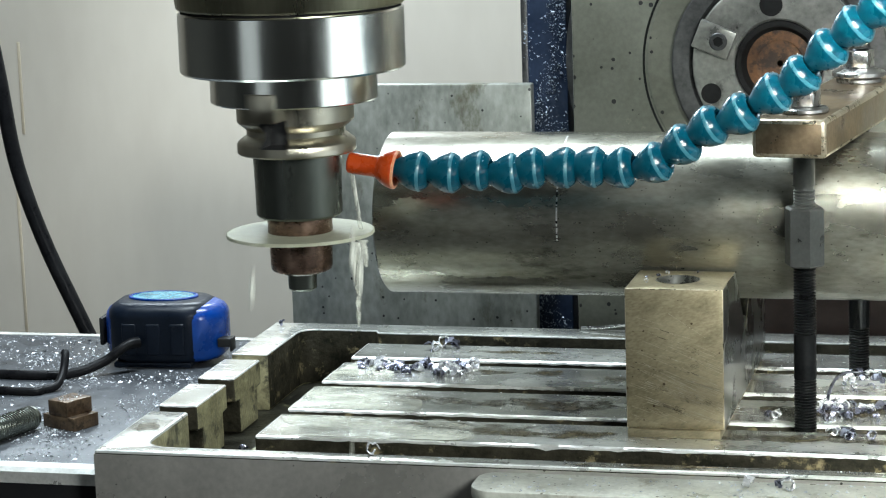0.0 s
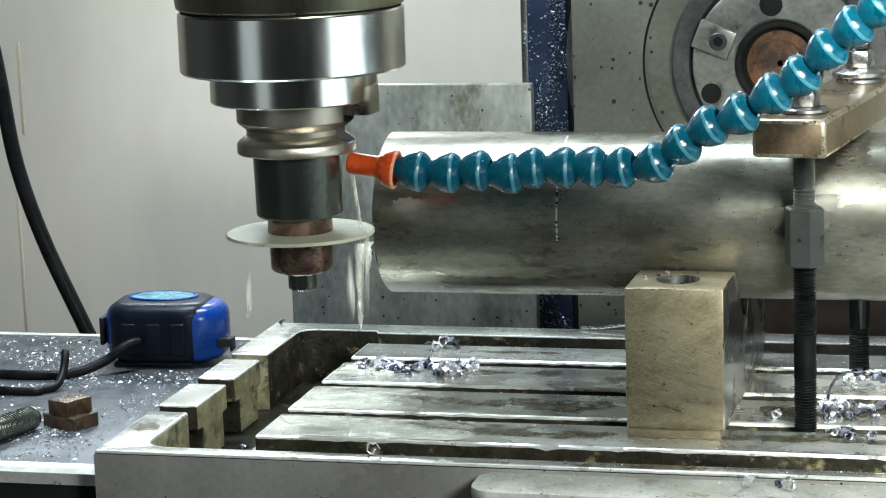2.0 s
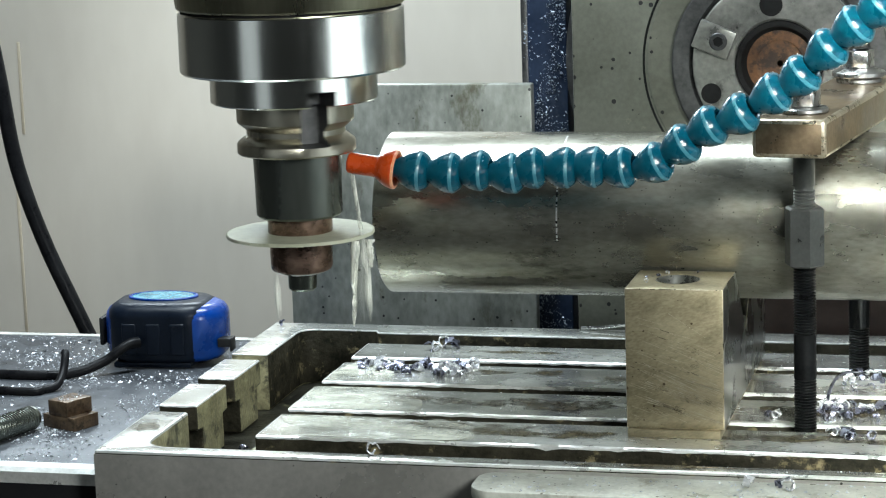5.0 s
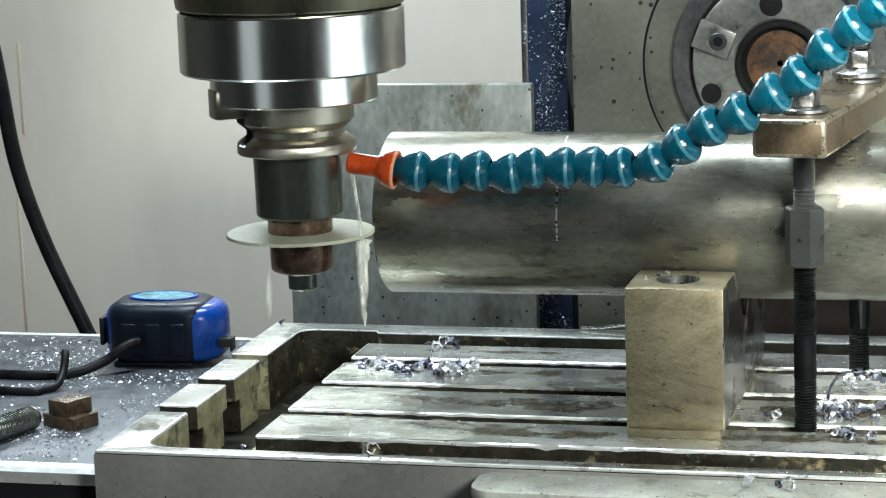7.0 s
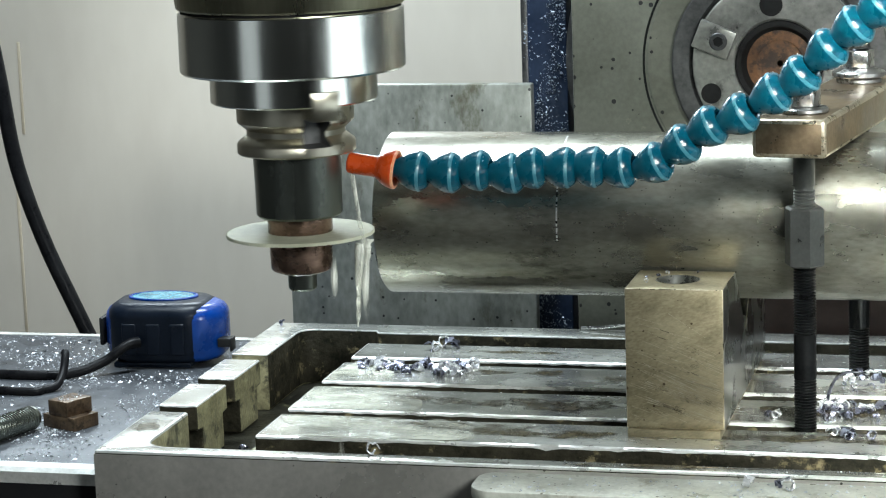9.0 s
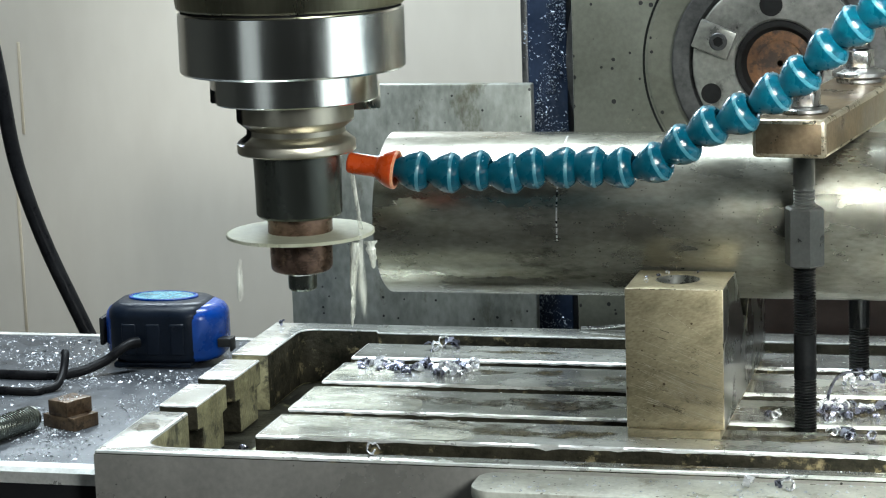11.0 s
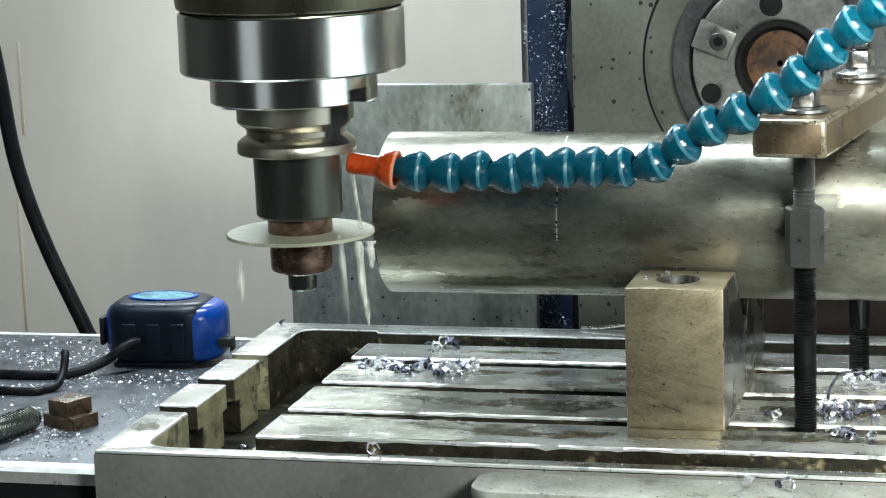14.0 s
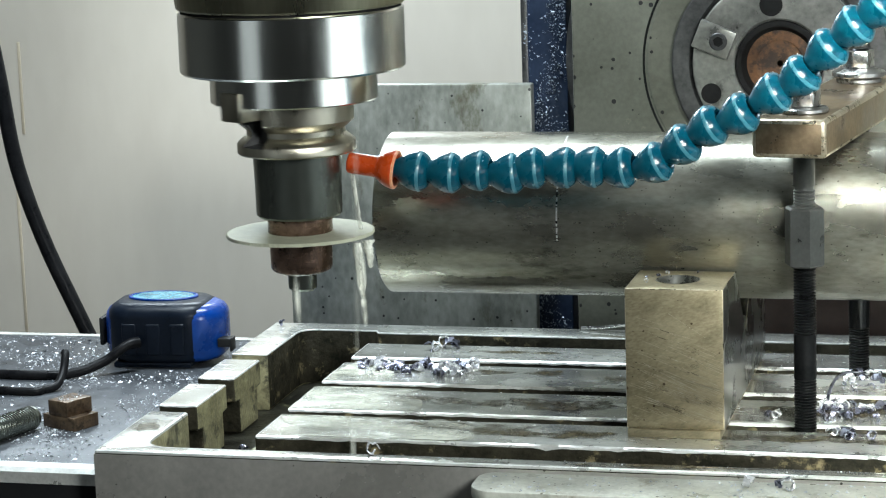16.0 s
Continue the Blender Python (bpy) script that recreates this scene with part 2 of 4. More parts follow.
def part(name, bm, material, parent=None, label="", local=False, sharp=35):
    """Links a bmesh as one mesh; the vertices are in the world's millimetres, or in the parent's if local."""
    me = finish(bm, material, sharp)
    ob = new(name, me)
    if parent is not None:
        if not local:
            me.transform(chain(parent).inverted())
        ob.parent = parent
    return tagged(ob, label)


def box(x0, x1, y0, y1, z0, z1, bevel=0.0, seg=2):
    bm = bmesh.new()
    bmesh.ops.create_cube(bm, size=1)
    bmesh.ops.transform(bm, verts=bm.verts, matrix=Matrix.Translation(((x0 + x1) / 2, (y0 + y1) / 2, (z0 + z1) / 2)) @ Matrix.Diagonal((x1 - x0, y1 - y0, z1 - z0, 1)))
    if bevel:
        bmesh.ops.bevel(bm, geom=list(bm.edges), offset=bevel, segments=seg, profile=0.5, affect="EDGES")
    return bm


def prism(outline, lo, hi, axis="z", bevel=0.0):
    """A solid from a closed outline of pairs, run along an axis from lo to hi. Pairs: xy for z, yz for x, xz for y."""
    bm = bmesh.new()

    def place(a, b, c):
        return {"z": (a, b, c), "x": (c, a, b), "y": (a, c, b)}[axis]
    low = [bm.verts.new(place(a, b, lo)) for a, b in outline]
    top = [bm.verts.new(place(a, b, hi)) for a, b in outline]
    k = len(outline)
    bm.faces.new(low), bm.faces.new(top)
    for i in range(k):
        bm.faces.new((low[i], low[(i + 1) % k], top[(i + 1) % k], top[i]))
    bmesh.ops.recalc_face_normals(bm, faces=bm.faces)
    if bevel:
        edges = [e for e in bm.edges if len(e.link_faces) == 2 and e.calc_face_angle(0) > 0.5]
        bmesh.ops.bevel(bm, geom=edges, offset=bevel, segments=2, profile=0.5, affect="EDGES")
    return bm


def lathe(profile, steps=64, cx=0.0, cy=0.0, angles=None, radius=None):
    """A turned body about a vertical axis from pairs of (r, z); closed at the ends. radius(r, z, angle) may cut into it."""
    bm = bmesh.new()
    angles = angles or [2 * math.pi * i / steps for i in range(steps)]
    rings = []
    for r, z in profile:
        ring = []
        for a in angles:
            q = radius(r, z, a) if radius else r
            ring.append(bm.verts.new((cx + q * math.cos(a), cy + q * math.sin(a), z)))
        rings.append(ring)
    k = len(angles)
    for lo, hi in zip(rings, rings[1:]):
        for i in range(k):
            bm.faces.new((lo[i], lo[(i + 1) % k], hi[(i + 1) % k], hi[i]))
    bm.faces.new(rings[0]), bm.faces.new(rings[-1])
    return bm


def sweep(points, radius, steps=12, squash=1.0):
    """A round cord along points; radius is a number or one per point."""
    bm = bmesh.new()
    pts = [Vector(q) for q in points]
    rings = []
    side = None
    for i, q in enumerate(pts):
        along = (pts[min(i + 1, len(pts) - 1)] - pts[max(i - 1, 0)]).normalized()
        if side is None:
            side = along.orthogonal().normalized()
        side = (side - along * side.dot(along)).normalized()
        up = along.cross(side)
        r = radius[i] if isinstance(radius, (list, tuple)) else radius
        rings.append([bm.verts.new(q + (side * math.cos(a) * squash + up * math.sin(a)) * r) for a in [2 * math.pi * j / steps for j in range(steps)]])
    for lo, hi in zip(rings, rings[1:]):
        for j in range(steps):
            bm.faces.new((lo[j], lo[(j + 1) % steps], hi[(j + 1) % steps], hi[j]))
    bm.faces.new(rings[0]), bm.faces.new(rings[-1])
    return bm


def smooth_path(points, each=6):
    """Points along a curve through the given points."""
    pts = [Vector(q) for q in points]
    out = []
    for i in range(len(pts) - 1):
        p0, p1, p2, p3 = pts[max(i - 1, 0)], pts[i], pts[i + 1], pts[min(i + 2, len(pts) - 1)]
        for k in range(each):
            t = k / each
            out.append(0.5 * ((2 * p1) + (p2 - p0) * t + (2 * p0 - 5 * p1 + 4 * p2 - p3) * t * t + (3 * p1 - p0 - 3 * p2 + p3) * t ** 3))
    return out + [pts[-1]]


def thread(r, z0, z1, pitch, depth):
    """The profile of a threaded length."""
    out, z = [(r - depth, z0)], z0
    while z + pitch <= z1:
        out += [(r - depth, z + 0.15 * pitch), (r, z + 0.45 * pitch), (r, z + 0.6 * pitch), (r - depth, z + 0.95 * pitch)]
        z += pitch
    return out + [(r - depth, z1)]


def worn(bm):
    """The narrow bevelled faces take the second material."""
    bmesh.ops.recalc_face_normals(bm, faces=bm.faces)
    for fc in bm.faces:
        fc.material_index = 1 if 0.3 < max(abs(c) for c in fc.normal) < 0.985 and fc.calc_area() < 300 else 0
    return bm


# ---- the closed place ----
def structure(name, bm, material, label, category):
    return tagged(part(name, bm, material, None), label, category, "", "structure")


structure("wall_back", box(-1500, 1180, 720, 750, -600, 1250), M_WALL, "beige painted sheet metal enclosure wall, faintly stained", "wall")
structure("wall_left", box(-1530, -1500, -2000, 750, -600, 1250), M_ROOM, "plain grey painted wall", "wall")


def framed(pieces):
    """One wall mesh from the boxes round its opening."""
    bm = bmesh.new()
    for b in pieces:
        one = box(*b)
        me = bpy.data.meshes.new("tmp")
        one.to_mesh(me)
        one.free()
        bm.from_mesh(me)
        bpy.data.meshes.remove(me)
    return bm


# unseen walls, each with an opening made for an added fill lamp
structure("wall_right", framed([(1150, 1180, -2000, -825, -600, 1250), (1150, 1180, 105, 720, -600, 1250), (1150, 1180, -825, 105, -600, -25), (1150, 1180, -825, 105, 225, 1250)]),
          M_ROOM, "plain grey wall with a low opening for an added lamp", "wall")
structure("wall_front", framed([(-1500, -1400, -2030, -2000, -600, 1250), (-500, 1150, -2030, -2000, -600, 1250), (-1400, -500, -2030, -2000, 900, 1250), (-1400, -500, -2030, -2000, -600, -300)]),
          M_ROOM, "plain grey wall with an opening for an added lamp", "wall")
structure("ceiling", box(-1530, 1180, -2030, 750, 1250, 1280), M_ROOM, "plain grey painted ceiling", "ceiling")
structure("floor", box(-1530, 1180, -2030, 750, -640, -600), M_FLOOR, "dark oily workshop floor", "floor")


for x, z0, z1 in ((-490.5, -120, 12), (-481, 60, 140)):
    tagged(part("dried_drip", box(x - 1.3, x + 1.3, 719.3, 720.3, z0, z1, 0.3), M_DRIP, None), "tan dried coolant drip running down the wall", "dried drip", "dried drips")


# ---- milling table ----
DEPTH = -36.0


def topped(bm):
    """Ground top faces, rough cast ends, slot sides dark with grime and painted shade, worn edges with painted
    highlights.
    """
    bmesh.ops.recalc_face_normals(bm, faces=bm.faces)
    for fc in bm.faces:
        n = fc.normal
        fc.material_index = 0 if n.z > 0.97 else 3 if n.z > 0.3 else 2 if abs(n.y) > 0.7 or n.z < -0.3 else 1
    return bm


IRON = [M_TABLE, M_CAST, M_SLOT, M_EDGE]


def nicked(bm, x0, x1):
    """Cuts a bar across its length and wears its upper edges unevenly, with a few deeper nicks."""
    long_edges = [e for e in bm.edges if abs(e.verts[0].co.x - e.verts[1].co.x) > 0.8 * (x1 - x0)]
    bmesh.ops.subdivide_edges(bm, edges=long_edges, cuts=max(6, int(min(x1 - x0, 640) / 3.5)))
    for v in bm.verts:
        x, y, z = v.co
        if z < -16 or not x0 + 1 < x < x1 - 1:
            continue
        n = noise.noise(Vector((x * 0.11, y * 0.7, 2.0))) + 0.6 * noise.noise(Vector((x * 0.45, y * 0.7, 7.0)))
        if z > -0.05:
            v.co.y += 0.35 * n
        elif z > -4:
            v.co.z -= 0.35 + 0.7 * n + 2.2 * max(0.0, n - 0.55)
        else:
            v.co.z += 0.9 * n
    return bm


def tee_bar(y0, y1, x0, x1, bevel=1.5):
    """A length of table between two tee slots: wide at the top, undercut below."""
    pr = [(y0, 0), (y1, 0), (y1, -15), (y1 - 8, -15.6), (y1 - 8, DEPTH), (y0 + 8, DEPTH), (y0 + 8, -15.6), (y0, -15)]
    return nicked(topped(prism(pr, x0, x1, "x", bevel)), x0, x1)


def milling_table():
    t = thing("milling_table", 100, 110, -600, "worn cast iron milling table with tee slots and coolant gutter", "milling table")
    part("bed", box(-107, 620, -44.5, 271, -95, DEPTH, 1.0), M_GUTTER, t, "oily cast iron bed of the table, shade in its colour")
    part("pedestal", box(-20, 560, 10, 240, -600, -95), M_BLACK, t, "dark pedestal under the table")
    for y0, y1 in ((181, 219), (118.4, 167), (53, 104), (-5.3, 39)):
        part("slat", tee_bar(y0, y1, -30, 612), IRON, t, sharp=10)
    # the rim: front and back rails with rounded inner corners, and the stubs at the open end of the slots
    def corner(y_out, y_in, y_end, r, recess=0.0):
        s = 1 if y_in > y_out else -1
        deep = y_in - s * recess
        arc = [(-84 + r - r * math.cos(a), deep + s * (r - r * math.sin(a))) for a in [math.pi / 2 * (1 - i / 8) for i in range(9)]]
        return [(-107.5, y_end), (-107.5, y_out), (612, y_out), (612, y_in)] + ([(-31, y_in), (-34, deep)] if recess else []) + arc + [(-84, y_end)]
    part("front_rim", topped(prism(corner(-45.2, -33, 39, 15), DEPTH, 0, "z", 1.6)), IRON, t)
    rim = topped(prism(corner(271.7, 248, 181, 11, 6.0), DEPTH, 0, "z", 0.9))
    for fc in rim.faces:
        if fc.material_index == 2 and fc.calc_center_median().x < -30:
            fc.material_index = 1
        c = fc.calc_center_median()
        # the inner end wall's shade is painted in with the dark slot iron
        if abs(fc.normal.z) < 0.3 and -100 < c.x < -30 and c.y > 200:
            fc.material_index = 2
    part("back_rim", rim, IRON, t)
    part("front_face", box(-107.5, 612, -45.5, -44.4, -95, -2.2), M_FRONT, t, "oily dark front face of the table")
    for y0, y1 in ((118.4, 167), (53, 104)):
        part("rim_stub", tee_bar(y0, y1, -107.5, -84, 1.0), IRON, t, sharp=10)
    return t


milling_table()


def front_strip():
    t = thing("mounting_strip", 300, -60, -95, "flat rounded grey steel strip along the table front, littered with chips", "bracket")
    r = 14
    arc1 = [(107 + r - r * math.cos(a), -82 + r - r * math.sin(a)) for a in [math.pi / 2 * i / 8 for i in range(9)]]
    arc2 = [(107 + r * 0.7 - r * 0.7 * math.sin(a), -46 - r * 0.7 + r * 0.7 * math.cos(a)) for a in [math.pi / 2 * i / 6 for i in range(7)]]
    part("strip", prism(arc2 + arc1 + [(620, -82), (620, -46)], -9.5, -3.5, "z", 0.8), M_STRIP, t)
    part("carrier", box(150, 620, -72, -45.5, -95, -9.5), M_BLACK, t)


front_strip()


def side_ledge():
    t = thing("side_ledge", -220, 140, -600, "dark painted ledge covered in fine metal chips", "ledge")
    part("top", box(-420, -109, -24, 297, -60, -18, 1.5), M_LEDGE, t)
    part("front_face", box(-420, -109.5, -25.2, -23.8, -60, -26), M_BLACK, t, "black front of the ledge")
    part("edge_strip", prism([(-26.5, -26), (-26.5, -19.5), (-24, -17.2), (-14, -17.2), (-14, -18.5), (-23.6, -18.5), (-23.6, -26)], -420, -110, "x"), M_EDGE, t, "bright worn steel edge strip with glare in its colour")
    part("back_strip", prism([(299, -24), (299, -17.4), (292, -17.4), (292, -18.6), (297.4, -18.6), (297.4, -24)], -420, -110, "x"), M_EDGE, t, "bright worn steel edge strip with glare in its colour")
    part("front_panel", box(-420, -112, -25.4, 290, -600, -60), M_BLACK, t)


side_ledge()


# ---- work holding ----
TUBE_Y, TUBE_Z, TUBE_R = 110.0, 104.0, 46.2


def v_block():
    t = thing("v_block", 197, 110, 0, "brown oily steel vee block with a round hole in its top", "vee block")
    apex = TUBE_Z - TUBE_R * math.sqrt(2)
    top = 80.3
    half = top - apex
    x0, x1, y0, y1 = 171.5, 223.8, 19.0, 201.0
    pr = [(y0, 4.5), (y1, 4.5), (y1, top), (TUBE_Y + half, top), (TUBE_Y + 1.5, apex + 1.5), (TUBE_Y - 1.5, apex + 1.5), (TUBE_Y - half, top), (y0, top)]
    bm = worn(prism(pr, x0, x1, "x", 0.45))
    # cut the round hole in the front top land
    face = max((fc for fc in bm.faces if fc.normal.z > 0.9 and fc.calc_center_median().y < 80 and fc.calc_center_median().z > top - 1), key=lambda fc: fc.calc_area())
    hx, hy, hr, n = 196.0, 45.0, 12.0, 40
    corners = [v for v in face.verts]
    corners.sort(key=lambda v: math.atan2(v.co.y - hy, v.co.x - hx))
    bm.faces.remove(face)
    rim = [bm.verts.new((hx + hr * math.cos(a), hy + hr * math.sin(a), top)) for a in [-math.pi + 2 * math.pi * (i + 0.5) / n for i in range(n)]]
    low = [bm.verts.new((v.co.x, v.co.y, top - 30)) for v in rim]
    for i in range(n):
        j = (i + 1) % n
        bm.faces.new((rim[i], rim[j], low[j], low[i]))
    bm.faces.new(low)

    def nearest(v):
        return min(corners, key=lambda c: abs((math.atan2(c.co.y - hy, c.co.x - hx) - math.atan2(v.co.y - hy, v.co.x - hx) + math.pi) % (2 * math.pi) - math.pi))
    own = [nearest(v) for v in rim]
    for i in range(n):
        j = (i + 1) % n
        if own[i] is own[j]:
            bm.faces.new((rim[i], rim[j], own[i]))
        else:
            bm.faces.new((rim[i], rim[j], own[j], own[i]))
    for fc in bm.faces:
        c = fc.calc_center_median()
        if math.hypot(c.x - hx, c.y - hy) < hr * 1.01 and c.z < top - 1:
            fc.material_index = 2
        elif fc.normal.x > 0.9 or (0.4 < fc.normal.z < 0.9 and fc.calc_area() > 300):
            fc.material_index = 3
    part("body", bm, [M_VBLOCK, M_WORN, M_HOLE, M_GROUND], t)
    # long slanting saw scratches on the front face
    rnd = random.Random(31)
    bm = bmesh.new()
    for _ in range(110):
        u, w, n = rnd.uniform(x0 + 1, x1 - 12), rnd.betavariate(1.3, 2.2) * 62 + 8, rnd.uniform(8, 34)
        slope, h = -math.tan(radians(rnd.gauss(20, 4))), rnd.uniform(0.07, 0.26)
        u2 = min(u + n, x1 - 0.8)
        if w + slope * (u2 - u) < 6:
            continue
        vs = [bm.verts.new((px, y0 - 0.03, pz)) for px, pz in ((u, w), (u2, w + slope * (u2 - u)), (u2, w + slope * (u2 - u) + h), (u, w + h))]
        bm.faces.new(vs)
    part("saw_mark", bm, M_WORN, t, "bright slanting saw scratches")
    part("base_parallel", box(172.2, 222, 16.5, 200, 0, 4.5, 0.5), M_VBLOCK, t, "thin brown steel parallel under the block")


v_block()


def steel_tube():
    t = thing("steel_tube", 200, TUBE_Y, TUBE_Z - TUBE_R, "large greyish mill finish steel tube with a scribed line", "steel tube")
    bm = bmesh.new()
    n = 128
    prof = [(22, TUBE_R - 7), (21.2, TUBE_R - 6), (21.2, TUBE_R - 1.2), (22.3, TUBE_R), (640, TUBE_R), (640, TUBE_R - 7)]
    rings = [[bm.verts.new((x, TUBE_Y + r * math.cos(2 * math.pi * i / n), TUBE_Z + r * math.sin(2 * math.pi * i / n))) for i in range(n)] for x, r in prof]
    rings.append(rings[0])
    for a, b in zip(rings, rings[1:]):
        for i in range(n):
            bm.faces.new((a[i], a[(i + 1) % n], b[(i + 1) % n], b[i]))
    part("wall", bm, M_TUBE, t)
    # scribed mark round the front of the tube, and a faint scratch along it
    bm = bmesh.new()
    angs = [radians(a) for a in range(100, 190, 1)]
    dash = random.Random(8)
    for a, b in zip(angs, angs[1:]):
        vs = [bm.verts.new((x, TUBE_Y + (TUBE_R + 0.06) * math.cos(q), TUBE_Z + (TUBE_R + 0.06) * math.sin(q))) for x, q in ((126.0, a), (126.9, a), (126.9, b), (126.0, b))]
        bm.faces.new(vs).material_index = 1 if a > radians(140) and dash.random() < 0.3 else 0
    part("scribed_line", bm, [M_SCRIBE, M_STUD], t, "white scribed line round the tube")


steel_tube()

STUD_A, STUD_B = (263.5, 46.0), (281.5, 174.0)


def stud(x, y, hex_nut, z_top):
    t = thing("clamp_stud", x, y, -20, "black threaded clamp stud with coupling nut standing in a tee slot" if hex_nut else "black threaded clamp stud standing in a tee slot behind the tube", "threaded stud", "clamp studs")
    pr = thread(6.0, -18, 27, 1.6, 0.7) + [(6.0, 27.5), (6.0, 52)] + thread(6.0, 52.5, 89, 1.6, 0.7)
    if hex_nut:
        pr += [(5.4, 110)]
        part("rod", lathe(pr, 40, x, y), M_STUD, t)
        part("upper_rod", lathe([(5.4, 110)] + thread(5.8, 112, 131, 1.6, 0.7) + [(5.8, 132), (5.8, z_top), (5.2, z_top + 0.8)], 40, x, y), M_NUT, t)
        bm = prism([(x + 10.6 * math.cos(radians(a)), y + 10.6 * math.sin(radians(a))) for a in range(-68, 292, 60)], 88.5, 120.5, "z", 0.0)
        bmesh.ops.bevel(bm, geom=[e for e in bm.edges if abs(e.verts[0].co.z - e.verts[1].co.z) < 1], offset=1.2, segments=1, affect="EDGES")
        part("coupling_nut", bm, M_NUT, t, "grey hexagonal coupling nut")
    else:
        part("rod", lathe(pr + [(6.0, 95), (6.0, z_top), (5.2, z_top + 0.8)], 40, x, y), M_STUD, t)


stud(*STUD_A, True, 184)
stud(*STUD_B, False, 189)


def clamp_bar():
    ang = math.degrees(math.atan2(STUD_B[0] - STUD_A[0], STUD_B[1] - STUD_A[1]))
    t = thing("clamp_bar", STUD_A[0], STUD_A[1], TUBE_Z + TUBE_R, "brown steel clamp bar lying across the tube", "clamp", rz=-ang)
    part("bar", worn(box(-20.5, 18.5, -29, 165, 0.0, 20.2, 2.4, 3)), [M_BAR, M_WORN], t, local=True)
    return t


clamp_bar()


def clamp_nut(x, y, z, washers):
    t = thing("flange_nut", x, y, z, "bright steel washer and nut on the clamp bar", "nut and washer", "clamp nuts")
    part("washer", lathe([(0.5, z), (12.2, z), (12.8, z + 0.6), (12.8, z + 2.2), (12.2, z + 2.8), (6, z + 3.2), (0.5, z + 3.2)], 48, x, y), M_WASHER, t)
    if washers > 1:
        part("washer", lathe([(0.5, z + 3.3), (14.5, z + 3.3), (15, z + 4), (15, z + 6), (14, z + 6.8), (9, z + 8.5), (0.5, z + 8.5)], 48, x, y), M_WASHER, t)
        z += 5.4
    part("hex_nut", prism([(x + 9 * math.cos(radians(a)), y + 9 * math.sin(radians(a))) for a in range(10, 370, 60)], z + 3.2, z + 13, "z", 0.8), M_WASHER, t)


clamp_nut(*STUD_A, TUBE_Z + TUBE_R + 20.2, 1)
clamp_nut(*STUD_B, TUBE_Z + TUBE_R + 20.2, 2)


# ---- background machine ----
def rotary_table():
    cx, cz, y = 223.0, 167.3, 300.0
    t = thing("rotary_table", cx, 360, -600, "grey pitted rotary table with ringed face plate", "rotary table")
    part("casting", box(90, 420, y, 420, -600, 330, 2.0), M_ROTARY, t)
    part("foot", box(165, 460, y - 12, 430, -600, 44, 1.5), M_REDBASE, t, "rusty brown foot of the rotary table")

    def disc(prof, material, name, label="", steps=96):
        """Turned about the y axis; pairs of (r, distance in front of the casting)."""
        bm = lathe(prof, steps)
        bmesh.ops.transform(bm, verts=bm.verts, matrix=Matrix.Translation((cx, y, cz)) @ Matrix.Rotation(radians(90), 4, "X"))
        return part(name, bm, material, t, label)
    disc([(139, -40), (139, -10), (137, -9), (1, -9)], M_RINGS, "back_disc")
    # a raised black ring paints the groove's shade on the casting
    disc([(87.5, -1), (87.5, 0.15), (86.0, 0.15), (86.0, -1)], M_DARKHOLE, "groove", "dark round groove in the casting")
    disc([(84.6, -1), (84.6, 0.8), (84, 1.4), (66, 1.4), (66, -1)], M_ROTARY, "seat_ring")
    disc([(68, 0), (68, 5.4), (66.8, 6.6), (57, 6.6), (55, 4.0), (24, 4.0), (24, 0)], M_RINGS, "face_ring", "dark machined ring")
    disc([(54, 3), (54, 10.2), (53, 11), (29, 11), (27.5, 9.6), (27, 3)], M_FACE, "face_plate", "bright grey face plate")
    disc([(27.0, 2), (27.0, 10.6), (26, 10.9), (23.5, 10.2), (21.0, 5), (20.8, 4.2), (8, 4.2), (8, 2)], M_DARKHOLE, "bore_ring", "black rim of the bore")
    disc([(20.6, 2), (20.6, 5.0), (15, 5.4), (14, 4.6), (2, 4.6), (2, 2)], M_BORE, "bore", "rusty brown bore")
    for r, deg, size in ((46, 203, 6.4), (37.5, 97, 7.2), (42, -20, 6.4), (44, 300, 6.4)):
        px, pz = cx + r * math.cos(radians(deg)), cz + r * math.sin(radians(deg))
        # no hole is cut: a black disc paints its inner shade
        bm = lathe([(size, 10), (size, 11.25), (size - 0.5, 11.3), (0.4, 11.3)], 32)
        bmesh.ops.transform(bm, verts=bm.verts, matrix=Matrix.Translation((px, y, pz)) @ Matrix.Rotation(radians(90), 4, "X"))
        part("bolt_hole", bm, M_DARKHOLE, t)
    for deg in (158, 22):
        turn = Matrix.Translation((cx, y, cz)) @ Matrix.Rotation(radians(90), 4, "X") @ Matrix.Rotation(radians(deg), 4, "Z")
        bm = box(31, 55, -9, 9, 8, 15.5, 0.8)
        bmesh.ops.transform(bm, verts=bm.verts, matrix=turn)
        key = part("key_block", bm, M_FACE, t)
        bm = lathe([(5.6, 14), (5.6, 15.9), (5, 16.4), (3.4, 16.4), (3.2, 15.8), (0.3, 15.8)], 32)
        bmesh.ops.transform(bm, verts=bm.verts, matrix=turn @ Matrix.Translation((40, 0, 0)))
        part("screw", bm, M_RINGS, key, "dark socket head screw")
        # black disc painting the shade of the screw's socket
        bm = lathe([(3.3, 15.6), (3.3, 16.0), (0.3, 16.0)], 6)
        bmesh.ops.transform(bm, verts=bm.verts, matrix=turn @ Matrix.Translation((40, 0, 0)))
        part("socket", bm, M_DARKHOLE, key)


rotary_table()
t = thing("machine_column", 64, 370, -600, "dark blue painted machine post splashed with metal chips", "machine post")
part("post", box(52, 79, 340, 400, -600, 420, 2), M_COLUMN, t)
